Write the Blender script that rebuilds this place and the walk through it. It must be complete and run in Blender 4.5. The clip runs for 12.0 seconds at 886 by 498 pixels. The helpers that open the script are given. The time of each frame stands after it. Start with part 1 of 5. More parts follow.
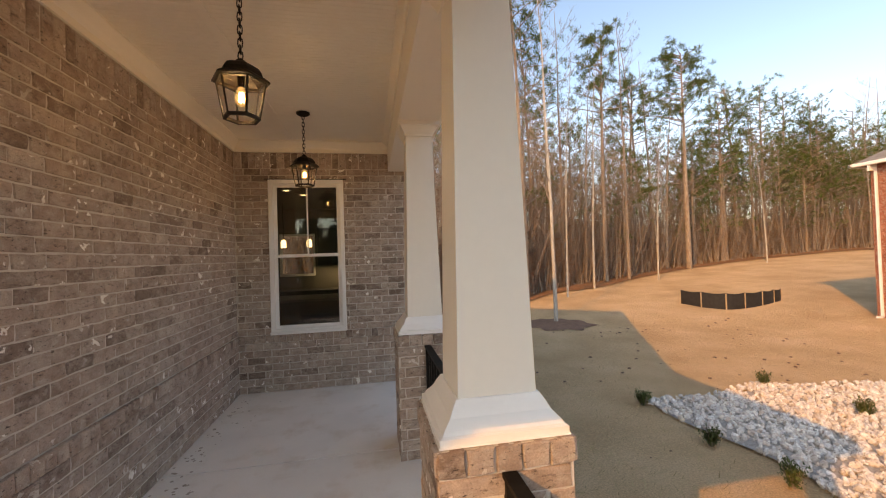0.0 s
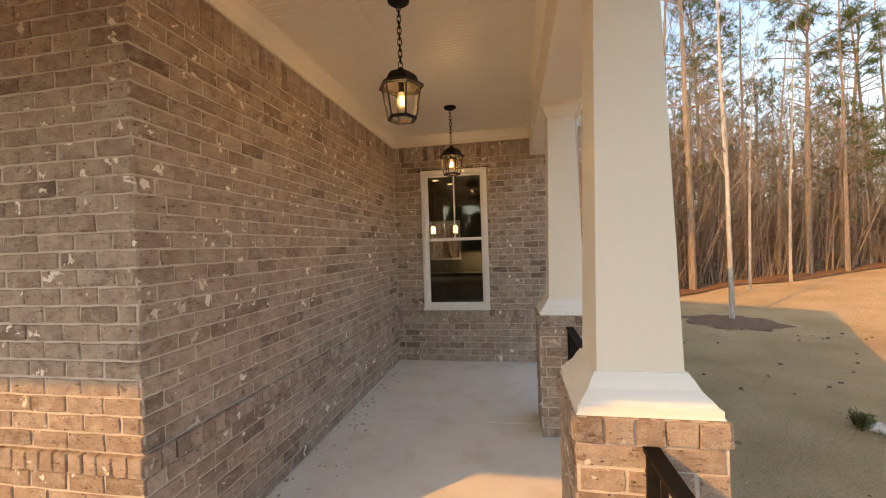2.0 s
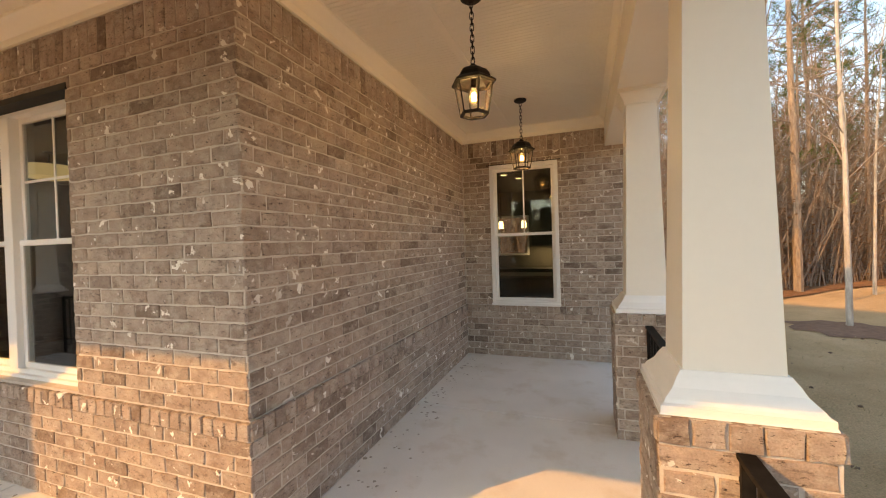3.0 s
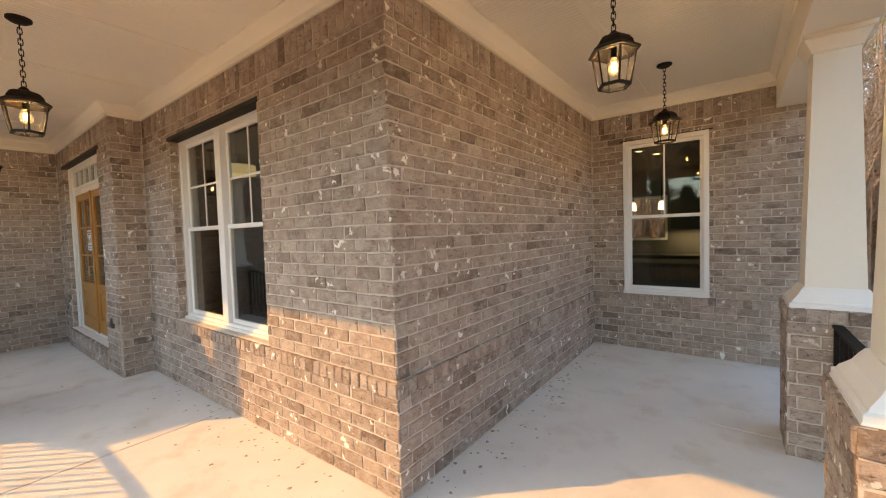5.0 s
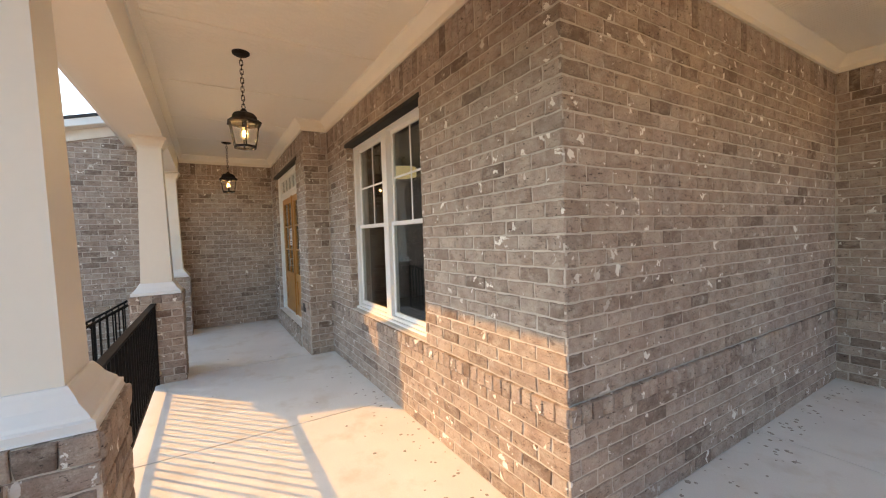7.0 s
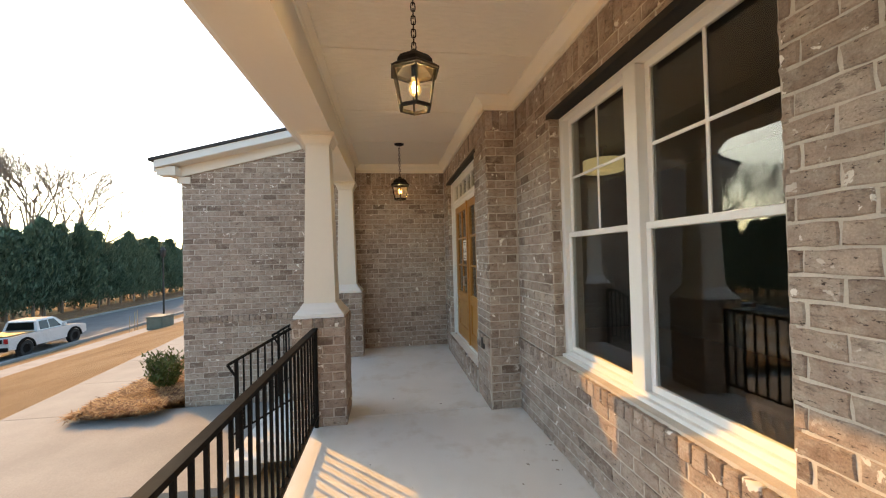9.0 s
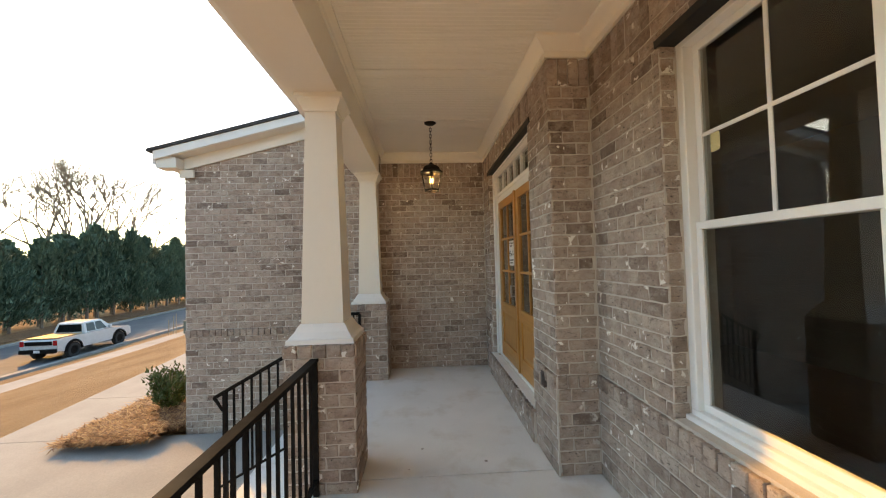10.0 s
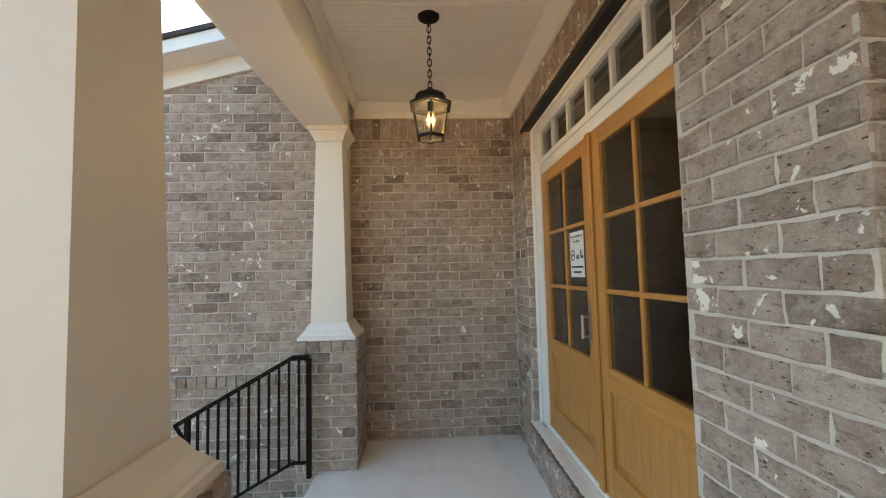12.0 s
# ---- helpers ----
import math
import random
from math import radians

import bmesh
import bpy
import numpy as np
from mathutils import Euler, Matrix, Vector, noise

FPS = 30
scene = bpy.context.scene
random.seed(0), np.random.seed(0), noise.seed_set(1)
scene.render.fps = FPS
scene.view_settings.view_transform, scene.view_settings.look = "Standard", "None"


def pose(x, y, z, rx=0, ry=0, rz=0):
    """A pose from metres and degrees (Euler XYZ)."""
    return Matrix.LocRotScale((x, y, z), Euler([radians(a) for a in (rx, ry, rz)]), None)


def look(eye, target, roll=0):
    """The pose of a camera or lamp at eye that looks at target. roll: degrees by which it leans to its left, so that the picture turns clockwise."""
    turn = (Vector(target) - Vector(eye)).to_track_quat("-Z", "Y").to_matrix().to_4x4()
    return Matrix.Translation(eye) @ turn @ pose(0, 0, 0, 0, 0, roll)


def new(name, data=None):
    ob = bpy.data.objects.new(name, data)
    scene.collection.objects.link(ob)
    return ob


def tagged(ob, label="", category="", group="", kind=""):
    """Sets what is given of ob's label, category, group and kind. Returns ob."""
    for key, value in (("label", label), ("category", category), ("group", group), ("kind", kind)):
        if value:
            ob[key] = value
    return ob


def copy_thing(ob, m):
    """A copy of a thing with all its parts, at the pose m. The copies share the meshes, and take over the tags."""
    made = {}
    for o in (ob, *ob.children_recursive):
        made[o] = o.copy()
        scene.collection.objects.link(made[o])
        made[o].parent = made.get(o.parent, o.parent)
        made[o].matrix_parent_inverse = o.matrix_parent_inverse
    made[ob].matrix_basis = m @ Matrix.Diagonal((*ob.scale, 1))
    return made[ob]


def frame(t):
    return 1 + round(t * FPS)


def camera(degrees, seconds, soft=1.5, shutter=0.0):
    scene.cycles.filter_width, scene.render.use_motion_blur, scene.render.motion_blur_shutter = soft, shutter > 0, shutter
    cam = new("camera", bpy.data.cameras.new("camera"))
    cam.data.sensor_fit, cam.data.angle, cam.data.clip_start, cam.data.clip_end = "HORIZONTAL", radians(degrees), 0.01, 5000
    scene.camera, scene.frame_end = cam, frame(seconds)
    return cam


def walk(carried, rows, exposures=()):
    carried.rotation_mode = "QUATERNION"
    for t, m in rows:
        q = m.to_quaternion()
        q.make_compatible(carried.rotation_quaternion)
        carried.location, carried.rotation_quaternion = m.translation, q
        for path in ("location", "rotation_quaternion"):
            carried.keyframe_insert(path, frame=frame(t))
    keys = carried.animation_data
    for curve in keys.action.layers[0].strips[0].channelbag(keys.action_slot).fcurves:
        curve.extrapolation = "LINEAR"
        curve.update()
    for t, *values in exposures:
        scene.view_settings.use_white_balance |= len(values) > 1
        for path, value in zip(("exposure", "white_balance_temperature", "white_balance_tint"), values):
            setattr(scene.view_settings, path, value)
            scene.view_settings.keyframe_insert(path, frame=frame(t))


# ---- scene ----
cam = camera(97.6, 12.0, soft=1.15)
PATH = [
    (0, (0.086, -0.087, 1.589), (0.453, 1.879, 1.62), -1.9),
    (0.5, (0.102, -0.126, 1.579), (0.295, 1.865, 1.591), -1.9),
    (1, (0.099, -0.158, 1.563), (0.107, 1.842, 1.566), -2.0),
    (1.5, (0.099, -0.194, 1.553), (-0.074, 1.799, 1.547), -1.9),
    (2, (0.089, -0.217, 1.55), (-0.267, 1.751, 1.536), -1.9),
    (2.5, (0.08, -0.243, 1.544), (-0.444, 1.687, 1.523), -1.8),
    (3, (0.066, -0.265, 1.539), (-0.618, 1.614, 1.514), -1.8),
    (5, (0.014, -0.351, 1.524), (-1.194, 1.241, 1.439), -1.8),
    (5.5, (-0.008, -0.375, 1.528), (-1.321, 1.131, 1.434), -1.8),
    (6, (-0.071, -0.387, 1.542), (-1.487, 1.021, 1.442), -1.8),
    (6.5, (-0.163, -0.317, 1.52), (-1.705, 0.955, 1.44), -1.9),
    (7, (-0.271, -0.215, 1.514), (-1.981, 0.82, 1.443), -1.9),
    (7.2, (-0.342, -0.202, 1.52), (-2.123, 0.703, 1.437), -1.9),
    (8.8, (-1.591, -0.07, 1.486), (-3.562, 0.268, 1.51), -1.4),
    (9, (-1.806, -0.07, 1.508), (-3.787, 0.206, 1.541), -1.5),
    (9.5, (-2.295, -0.044, 1.49), (-4.288, 0.113, 1.546), -1.4),
    (10, (-2.823, -0.024, 1.503), (-4.819, 0.084, 1.564), -1.5),
    (10.5, (-3.323, -0.031, 1.519), (-5.32, 0.065, 1.574), -1.5),
    (11, (-3.833, 0.024, 1.513), (-5.829, 0.121, 1.583), -1.4),
    (11.5, (-4.321, 0.045, 1.518), (-6.317, 0.125, 1.604), -1.5),
    (12, (-4.811, 0.052, 1.481), (-6.806, 0.143, 1.598), -1.3),
]
walk(cam, [(t, look(eye, target, roll)) for t, eye, target, roll in PATH],
     [(0.0, 0.82, 7900.0, 12.0), (2.5, 1.15, 8500.0, 9.0), (5.5, 1.38, 7000.0, 5.0), (7.0, 1.42, 6800.0, 4.0), (9.5, 1.2, 7200.0, 1.0), (11.0, 1.5, 7000.0, -1.0), (12.0, 1.7, 6700.0, -2.0)])

# ---- world and light ----
SUN_EL, SUN_DIR = 28.8, (0.736, 0.677)   # elevation; the way the light travels on the plan
world = bpy.data.worlds.new("world")
scene.world = world
world.use_nodes = True
wn = world.node_tree
sky = wn.nodes.new("ShaderNodeTexSky")
sky.sky_type = "NISHITA"
sky.sun_disc = False
sky.sun_elevation = radians(SUN_EL)
sky.sun_rotation = math.atan2(-SUN_DIR[0], -SUN_DIR[1])
sky.air_density, sky.dust_density, sky.ozone_density = 1.0, 0.9, 1.2
wn.links.new(sky.outputs[0], wn.nodes["Background"].inputs[0])
wn.nodes["Background"].inputs[1].default_value = 0.2
sun = new("sun", bpy.data.lights.new("sun", "SUN"))
sun.data.energy, sun.data.angle, sun.data.color = 2.15, radians(0.55), (1.0, 0.48, 0.1)
sun.matrix_world = look((-SUN_DIR[0] * 40, -SUN_DIR[1] * 40, 40 * math.tan(radians(SUN_EL))), (0, 0, 0))


# ---- materials ----
def mat(name):
    m = bpy.data.materials.new(name)
    m.use_nodes = True
    return m, m.node_tree, m.node_tree.nodes["Principled BSDF"]


def nd(nt, kind, **values):
    n = nt.nodes.new(kind)
    for k, v in values.items():
        n.inputs[k.replace("_", " ")].default_value = v
    return n


def ramp(nt, source, stops):
    r = nt.nodes.new("ShaderNodeValToRGB")
    while len(r.color_ramp.elements) < len(stops):
        r.color_ramp.elements.new(0.5)
    for e, (p, c) in zip(r.color_ramp.elements, stops):
        e.position, e.color = p, (*c, 1) if len(c) == 3 else c
    nt.links.new(source, r.inputs[0])
    return r.outputs[0]


def mix(nt, fac, a, b, blend="MIX"):
    m = nt.nodes.new("ShaderNodeMix")
    m.data_type, m.blend_type = "RGBA", blend
    for sock, v in ((m.inputs["Factor"], fac), (m.inputs["A"], a), (m.inputs["B"], b)):
        if hasattr(v, "is_linked"):
            nt.links.new(v, sock)
        elif isinstance(v, tuple):
            sock.default_value = (*v, 1)
        else:
            sock.default_value = v
    return m.outputs["Result"]


def where(nt):
    return nt.nodes.new("ShaderNodeNewGeometry").outputs["Position"]


def noise_of(nt, pos, scale, detail=4.0, rough=0.55, stretch=None):
    if stretch:
        mp = nt.nodes.new("ShaderNodeMapping")
        mp.inputs["Scale"].default_value = stretch
        nt.links.new(pos, mp.inputs[0])
        pos = mp.outputs[0]
    n = nd(nt, "ShaderNodeTexNoise", Scale=scale, Detail=detail, Roughness=rough)
    nt.links.new(pos, n.inputs["Vector"])
    return n.outputs["Fac"]


def bump(nt, bsdf, height, strength, distance):
    b = nd(nt, "ShaderNodeBump", Strength=strength, Distance=distance)
    nt.links.new(height, b.inputs["Height"])
    nt.links.new(b.outputs[0], bsdf.inputs["Normal"])


def surface(name, low, high, scale, rough=0.6, metal=0.0, fine=60.0, relief=0.2, depth=0.004, stretch=None, stain=None, stain_scale=1.3, spec=None, grain=0.25):
    """A worn surface: two tones at one scale, fine grain, relief and, if given, a stain of a larger scale."""
    m, nt, b = mat(name)
    p = where(nt)
    c = ramp(nt, noise_of(nt, p, scale, stretch=stretch), [(0.3, low), (0.7, high)])
    g = noise_of(nt, p, fine, 3.0, stretch=stretch)
    c = mix(nt, grain, c, ramp(nt, g, [(0.3, (0.4,) * 3), (0.7, (1.0,) * 3)]), "MULTIPLY")
    if stain:
        s = ramp(nt, noise_of(nt, p, stain_scale, 6.0, 0.65), [(0.52, (0,) * 3), (0.68, (1,) * 3)])
        c = mix(nt, s, c, stain)
    nt.links.new(c, b.inputs["Base Color"])
    b.inputs["Roughness"].default_value, b.inputs["Metallic"].default_value = rough, metal
    if spec is not None:
        b.inputs["Specular IOR Level"].default_value = spec
    bump(nt, b, g, relief, depth)
    return m


def brick_material(name, single, tones, white=0.6, gloss=0.25):
    """Tumbled brick: a tone of its own for each piece, smears, dark pits and, above the threshold white, flecks of lime."""
    m, nt, b = mat(name)
    if single:
        rnd = nt.nodes.new("ShaderNodeObjectInfo").outputs["Random"]
    else:
        rnd = nt.nodes.new("ShaderNodeNewGeometry").outputs["Random Per Island"]
    place = where(nt)
    shift = nt.nodes.new("ShaderNodeVectorMath")          # no mark runs on from one brick into the next
    shift.operation = "MULTIPLY_ADD"
    nt.links.new(rnd, shift.inputs[0])
    shift.inputs[1].default_value = (31.0, 47.0, 23.0)
    nt.links.new(place, shift.inputs[2])
    p = shift.outputs[0]
    n = len(tones)
    c = ramp(nt, rnd, [((i + 0.5) / n, t) for i, t in enumerate(tones)])
    c = mix(nt, 0.8, c, ramp(nt, noise_of(nt, p, 9.0, 5.0, 0.65), [(0.3, (0.66, 0.6, 0.58)), (0.5, (1.0, 1.0, 1.0)), (0.7, (1.3, 1.29, 1.27))]), "MULTIPLY")
    smear = ramp(nt, noise_of(nt, p, 21.0, 7.0, 0.78, (0.6, 0.6, 1.5)), [(0.55, (0,) * 3), (0.64, (0.72,) * 3)])
    c = mix(nt, smear, c, (0.135, 0.1, 0.082))
    film = ramp(nt, noise_of(nt, p, 16.0, 6.0, 0.7, (0.8, 0.8, 1.3)), [(0.48, (0,) * 3), (0.64, (0.5,) * 3)])      # mortar smeared over the face
    c = mix(nt, film, c, (0.53, 0.475, 0.41))
    pit = ramp(nt, noise_of(nt, p, 55.0, 5.0, 0.75, (0.6, 0.6, 1.5)), [(0.35, (0.95,) * 3), (0.4, (0,) * 3)])
    c = mix(nt, pit, c, (0.05, 0.038, 0.033))
    c = mix(nt, 0.4, c, ramp(nt, noise_of(nt, p, 150.0, 3.0), [(0.3, (0.5,) * 3), (0.7, (1.25,) * 3)]), "MULTIPLY")
    fleck = nd(nt, "ShaderNodeTexNoise", Scale=11.0, Detail=5.0, Roughness=0.6, Distortion=0.35)
    nt.links.new(p, fleck.inputs["Vector"])
    lime = nt.nodes.new("ShaderNodeMath")
    lime.operation = "MULTIPLY"
    nt.links.new(ramp(nt, fleck.outputs["Fac"], [(white + 0.032, (0,) * 3), (white + 0.047, (1,) * 3)]), lime.inputs[0])
    nt.links.new(ramp(nt, noise_of(nt, place, 1.6, 2.0), [(0.40, (0.15,) * 3), (0.52, (1,) * 3)]), lime.inputs[1])
    c = mix(nt, lime.outputs[0], c, (0.86, 0.83, 0.78))
    nt.links.new(c, b.inputs["Base Color"])
    b.inputs["Roughness"].default_value = 0.88
    b.inputs["Specular IOR Level"].default_value = gloss
    bump(nt, b, noise_of(nt, p, 45.0, 7.0, 0.78), 0.9, 0.009)
    return m


TONES = [(0.22, 0.168, 0.138), (0.40, 0.318, 0.262), (0.42, 0.342, 0.286), (0.335, 0.26, 0.212), (0.445, 0.37, 0.312), (0.39, 0.305, 0.25), (0.415, 0.338, 0.286), (0.265, 0.205, 0.168), (0.475, 0.40, 0.34), (0.40, 0.315, 0.258), (0.375, 0.292, 0.238), (0.43, 0.348, 0.288), (0.41, 0.325, 0.27)]
BRICK = brick_material("brick", True, TONES)
BRICKS = brick_material("brick_joined", False, TONES)
RED = brick_material("red_brick", False, [(0.34, 0.12, 0.06), (0.42, 0.17, 0.09), (0.28, 0.1, 0.06)], 0.9)
MORTAR = surface("mortar", (0.53, 0.48, 0.42), (0.69, 0.635, 0.56), 6, 0.95, fine=150, relief=0.6)
CONCRETE = surface("porch_concrete", (0.73, 0.72, 0.69), (0.8, 0.79, 0.76), 2.2, 0.75, fine=120, relief=0.15, depth=0.002, stain=(0.64, 0.605, 0.55), stain_scale=2.6, grain=0.12)
WALKWAY = surface("walk_concrete", (0.29, 0.28, 0.26), (0.37, 0.355, 0.33), 1.4, 0.85, fine=70, relief=0.2)
PAINT = surface("cream_paint", (0.75, 0.715, 0.64), (0.765, 0.73, 0.655), 1.5, 0.5, fine=25, relief=0.05, depth=0.001, grain=0.03)
CEILPAINT = surface("ceiling_paint", (0.83, 0.775, 0.665), (0.855, 0.8, 0.69), 1.2, 0.45, fine=25, relief=0.05, depth=0.001, grain=0.03)
WHITE = surface("white_trim_paint", (0.78, 0.77, 0.74), (0.82, 0.81, 0.78), 3, 0.4, fine=40, relief=0.05, depth=0.001, grain=0.03)
VINYL = surface("white_vinyl", (0.78, 0.775, 0.76), (0.82, 0.815, 0.80), 3, 0.35, fine=40, relief=0.03, depth=0.001, grain=0.03)
BLACK = surface("black_metal", (0.012, 0.011, 0.01), (0.022, 0.02, 0.018), 20, 0.4, 0.0, fine=90, relief=0.05, depth=0.001, spec=0.012)
BRONZE = surface("dark_bronze", (0.01, 0.008, 0.007), (0.02, 0.015, 0.012), 25, 0.55, 0.0, fine=120, relief=0.15, depth=0.001, spec=0.15)
DOORWOOD = surface("honey_wood", (0.42, 0.19, 0.045), (0.56, 0.28, 0.075), 7, 0.38, fine=60, relief=0.12, depth=0.001, stretch=(6, 6, 0.5))
RAILWOOD = surface("honey_wood_rail", (0.42, 0.19, 0.045), (0.56, 0.28, 0.075), 7, 0.38, fine=60, relief=0.12, depth=0.001, stretch=(0.5, 6, 6))
# greige darkened so that the indoor gloom lies in the colour itself
DARKROOM = surface("dimmed_room_paint", (0.1, 0.095, 0.08), (0.13, 0.12, 0.1), 1, 0.8, fine=20, relief=0.02)
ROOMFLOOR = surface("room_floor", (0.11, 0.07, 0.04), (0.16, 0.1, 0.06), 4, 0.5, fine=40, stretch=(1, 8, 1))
# near-black for the lintels, and for the shade painted under the brick heads
LINTEL_SHADE = surface("lintel_steel_and_shade", (0.012, 0.012, 0.012), (0.02, 0.02, 0.02), 9, 0.6, 0.3)
ROOF = surface("roof_shingle", (0.035, 0.035, 0.038), (0.07, 0.068, 0.066), 9, 0.9, fine=60, relief=0.5)
ASPHALT = surface("asphalt", (0.10, 0.10, 0.105), (0.135, 0.135, 0.138), 1.0, 0.8, fine=90, relief=0.3)
PAPER = surface("white_paper", (0.78, 0.78, 0.77), (0.83, 0.83, 0.82), 4, 0.6, fine=30, relief=0.02)
INK = surface("black_ink", (0.02, 0.02, 0.02), (0.03, 0.03, 0.03), 4, 0.6, fine=30, relief=0.02)
CHROME = surface("satin_nickel", (0.5, 0.48, 0.45), (0.6, 0.58, 0.55), 9, 0.28, 1.0, fine=80, relief=0.03, depth=0.001)
REDTAPE = surface("brown_plate", (0.05, 0.04, 0.035), (0.08, 0.06, 0.05), 20, 0.6)


def glass_material(name, tint, rough=0.0, ior=1.5):
    m, nt, b = mat(name)
    b.inputs["Base Color"].default_value = (*tint, 1)
    b.inputs["Roughness"].default_value = rough
    b.inputs["IOR"].default_value = ior
    b.inputs["Transmission Weight"].default_value = 1.0
    return m


GLASS = glass_material("window_glass", (0.82, 0.86, 0.82))
LAMPGLASS = glass_material("lantern_glass", (1.0, 0.995, 0.985), 0.0, 1.14)


def glow_material(name, colour, strength):
    m, nt, b = mat(name)
    b.inputs["Base Color"].default_value = (*colour, 1)
    b.inputs["Emission Color"].default_value = (*colour, 1)
    b.inputs["Emission Strength"].default_value = strength
    return m


FILAMENT = glow_material("filament", (1.0, 0.55, 0.18), 60.0)
BULB = glass_material("lit_bulb_glass", (1.0, 0.9, 0.72), 0.12, 1.1)
BULB.node_tree.nodes["Principled BSDF"].inputs["Emission Color"].default_value = (1.0, 0.6, 0.22, 1)
BULB.node_tree.nodes["Principled BSDF"].inputs["Emission Strength"].default_value = 0.16
PENDANT = glow_material("lit_pendant_shade", (1.0, 0.72, 0.34), 2.2)
DRUM = glow_material("lit_drum_shade", (1.0, 0.76, 0.38), 0.16)


# ---- mesh tools ----
def part(name, bm, material, parent=None, label="", smooth=False):
    """Links a bmesh as one mesh object, under a thing or on its own."""
    me = bpy.data.meshes.new(name)
    bm.to_mesh(me)
    bm.free()
    me.materials.append(material)
    if smooth:
        me.shade_smooth()
    ob = new(name, me)
    if parent:
        ob.parent = parent
    return tagged(ob, label)


def box(bm, x0, x1, y0, y1, z0, z1, bevel=0.0):
    vs = bmesh.ops.create_cube(bm, size=1.0)["verts"]
    for v in vs:
        v.co = Vector((x0 + (v.co.x + 0.5) * (x1 - x0), y0 + (v.co.y + 0.5) * (y1 - y0), z0 + (v.co.z + 0.5) * (z1 - z0)))
    if bevel:
        es = list({e for v in vs for e in v.link_edges})
        bmesh.ops.bevel(bm, geom=es, offset=bevel, segments=1, affect="EDGES")
    return bm


def boxes(*rows, bevel=0.0):
    bm = bmesh.new()
    for r in rows:
        box(bm, *r, bevel=bevel)
    return bm


def loft(bm, rings, close=True):
    """Skins rings of points, each a list of equal length."""
    vs = [[bm.verts.new(p) for p in r] for r in rings]
    n = len(vs[0])
    for a, b in zip(vs, vs[1:]):
        for i in range(n):
            bm.faces.new((a[i], a[(i + 1) % n], b[(i + 1) % n], b[i]))
    if close:
        bm.faces.new(list(reversed(vs[0])))
        bm.faces.new(vs[-1])
    return bm


def ring(r, z, n, turn=0.0, cx=0.0, cy=0.0):
    return [(cx + r * math.cos(turn + 2 * math.pi * i / n), cy + r * math.sin(turn + 2 * math.pi * i / n), z) for i in range(n)]


def square(h, z, cx=0.0, cy=0.0):
    return [(cx + a * h, cy + b * h, z) for a, b in ((1, 1), (-1, 1), (-1, -1), (1, -1))]


def tube(bm, a, b, r0, r1=None, n=6):
    """A bar or a limb from a to b."""
    a, b = Vector(a), Vector(b)
    q = (b - a).to_track_quat("Z", "Y")
    rows = []
    for p, r in ((a, r0), (b, r0 if r1 is None else r1)):
        rows.append([p + q @ Vector((r * math.cos(2 * math.pi * i / n), r * math.sin(2 * math.pi * i / n), 0)) for i in range(n)])
    return loft(bm, rows)


def empty(name, label, category, group="", at=(0, 0, 0), kind=""):
    ob = new(name)
    ob.location = at
    return tagged(ob, label, category, group, kind)


def extrude_profile(bm, profile, a, b, out):
    """Runs a closed profile of (out, up) pairs from a to b on the plan, with mitres left square."""
    rows = [[Vector((p[0] + out[0] * o, p[1] + out[1] * o, u)) for o, u in profile] for p in (a, b)]
    return loft(bm, rows)


# ---- plan ----
CEIL, CROWN = 3.048, 2.916
XE, YS, YB = -1.505, 1.188, 4.945          # the house's east face, south face, and the wall at the porch's end
XR, YD, XF = -5.485, 0.885, -8.375          # the pilaster's side, the door wall, the far wall
XG, YG = -8.06, -3.12                       # the garage's side and its street corner
BAND, COURSE, LENGTH, PROUD = 0.69, 0.0815, 0.203, 0.006
EOUT, SOUT = 0.62, -0.80                    # the slab's edges
GROUND = -0.70

# ---- walls, their bodies in mortar ----
def wall_body(name, rows, label):
    return tagged(part(name, boxes(*rows), MORTAR), label, "wall", "", "structure")


R = PROUD
wall_east = wall_body("wall_east", [(XE - 0.25, XE - R, YS + 0.26, YB + 0.3, -0.9, CEIL + 0.3)], "taupe tumbled brick house wall beside the porch")
SW0, SW1, SWZ0, SWZ1 = -4.69, -2.885, 0.70, 2.58
wall_south = wall_body("wall_south", [
    (XR, SW0, YS + R, YS + 0.26, -0.9, CEIL + 0.3), (SW1, XE - R, YS + R, YS + 0.26, -0.9, CEIL + 0.3),
    (SW0, SW1, YS + R, YS + 0.26, -0.9, SWZ0), (SW0, SW1, YS + R, YS + 0.26, SWZ1, CEIL + 0.3)], "taupe tumbled brick front wall with a twin window")
BW0, BW1, BWZ0, BWZ1 = -1.125, -0.235, 0.70, 2.58
wall_north = wall_body("wall_north", [
    (XE - R, BW0, YB + R, YB + 0.26, -0.9, CEIL + 0.3), (BW1, 0.62, YB + R, YB + 0.26, -0.9, CEIL + 0.3),
    (BW0, BW1, YB + R, YB + 0.26, -0.9, BWZ0), (BW0, BW1, YB + R, YB + 0.26, BWZ1, CEIL + 0.3)], "taupe tumbled brick end wall with one window")
D0, D1, DZ0, DZ1 = -7.955, -6.03, 0.27, 2.66
wall_door = wall_body("wall_door", [
    (XF, D0, YD + R, YD + 0.3, -0.9, CEIL + 0.3), (D1, XR - R, YD + R, YS + 0.26, -0.9, CEIL + 0.3),
    (D0, D1, YD + R, YD + 0.3, -0.9, DZ0), (D0, D1, YD + R, YD + 0.3, DZ1, CEIL + 0.3)], "taupe brick wall round the double front door")
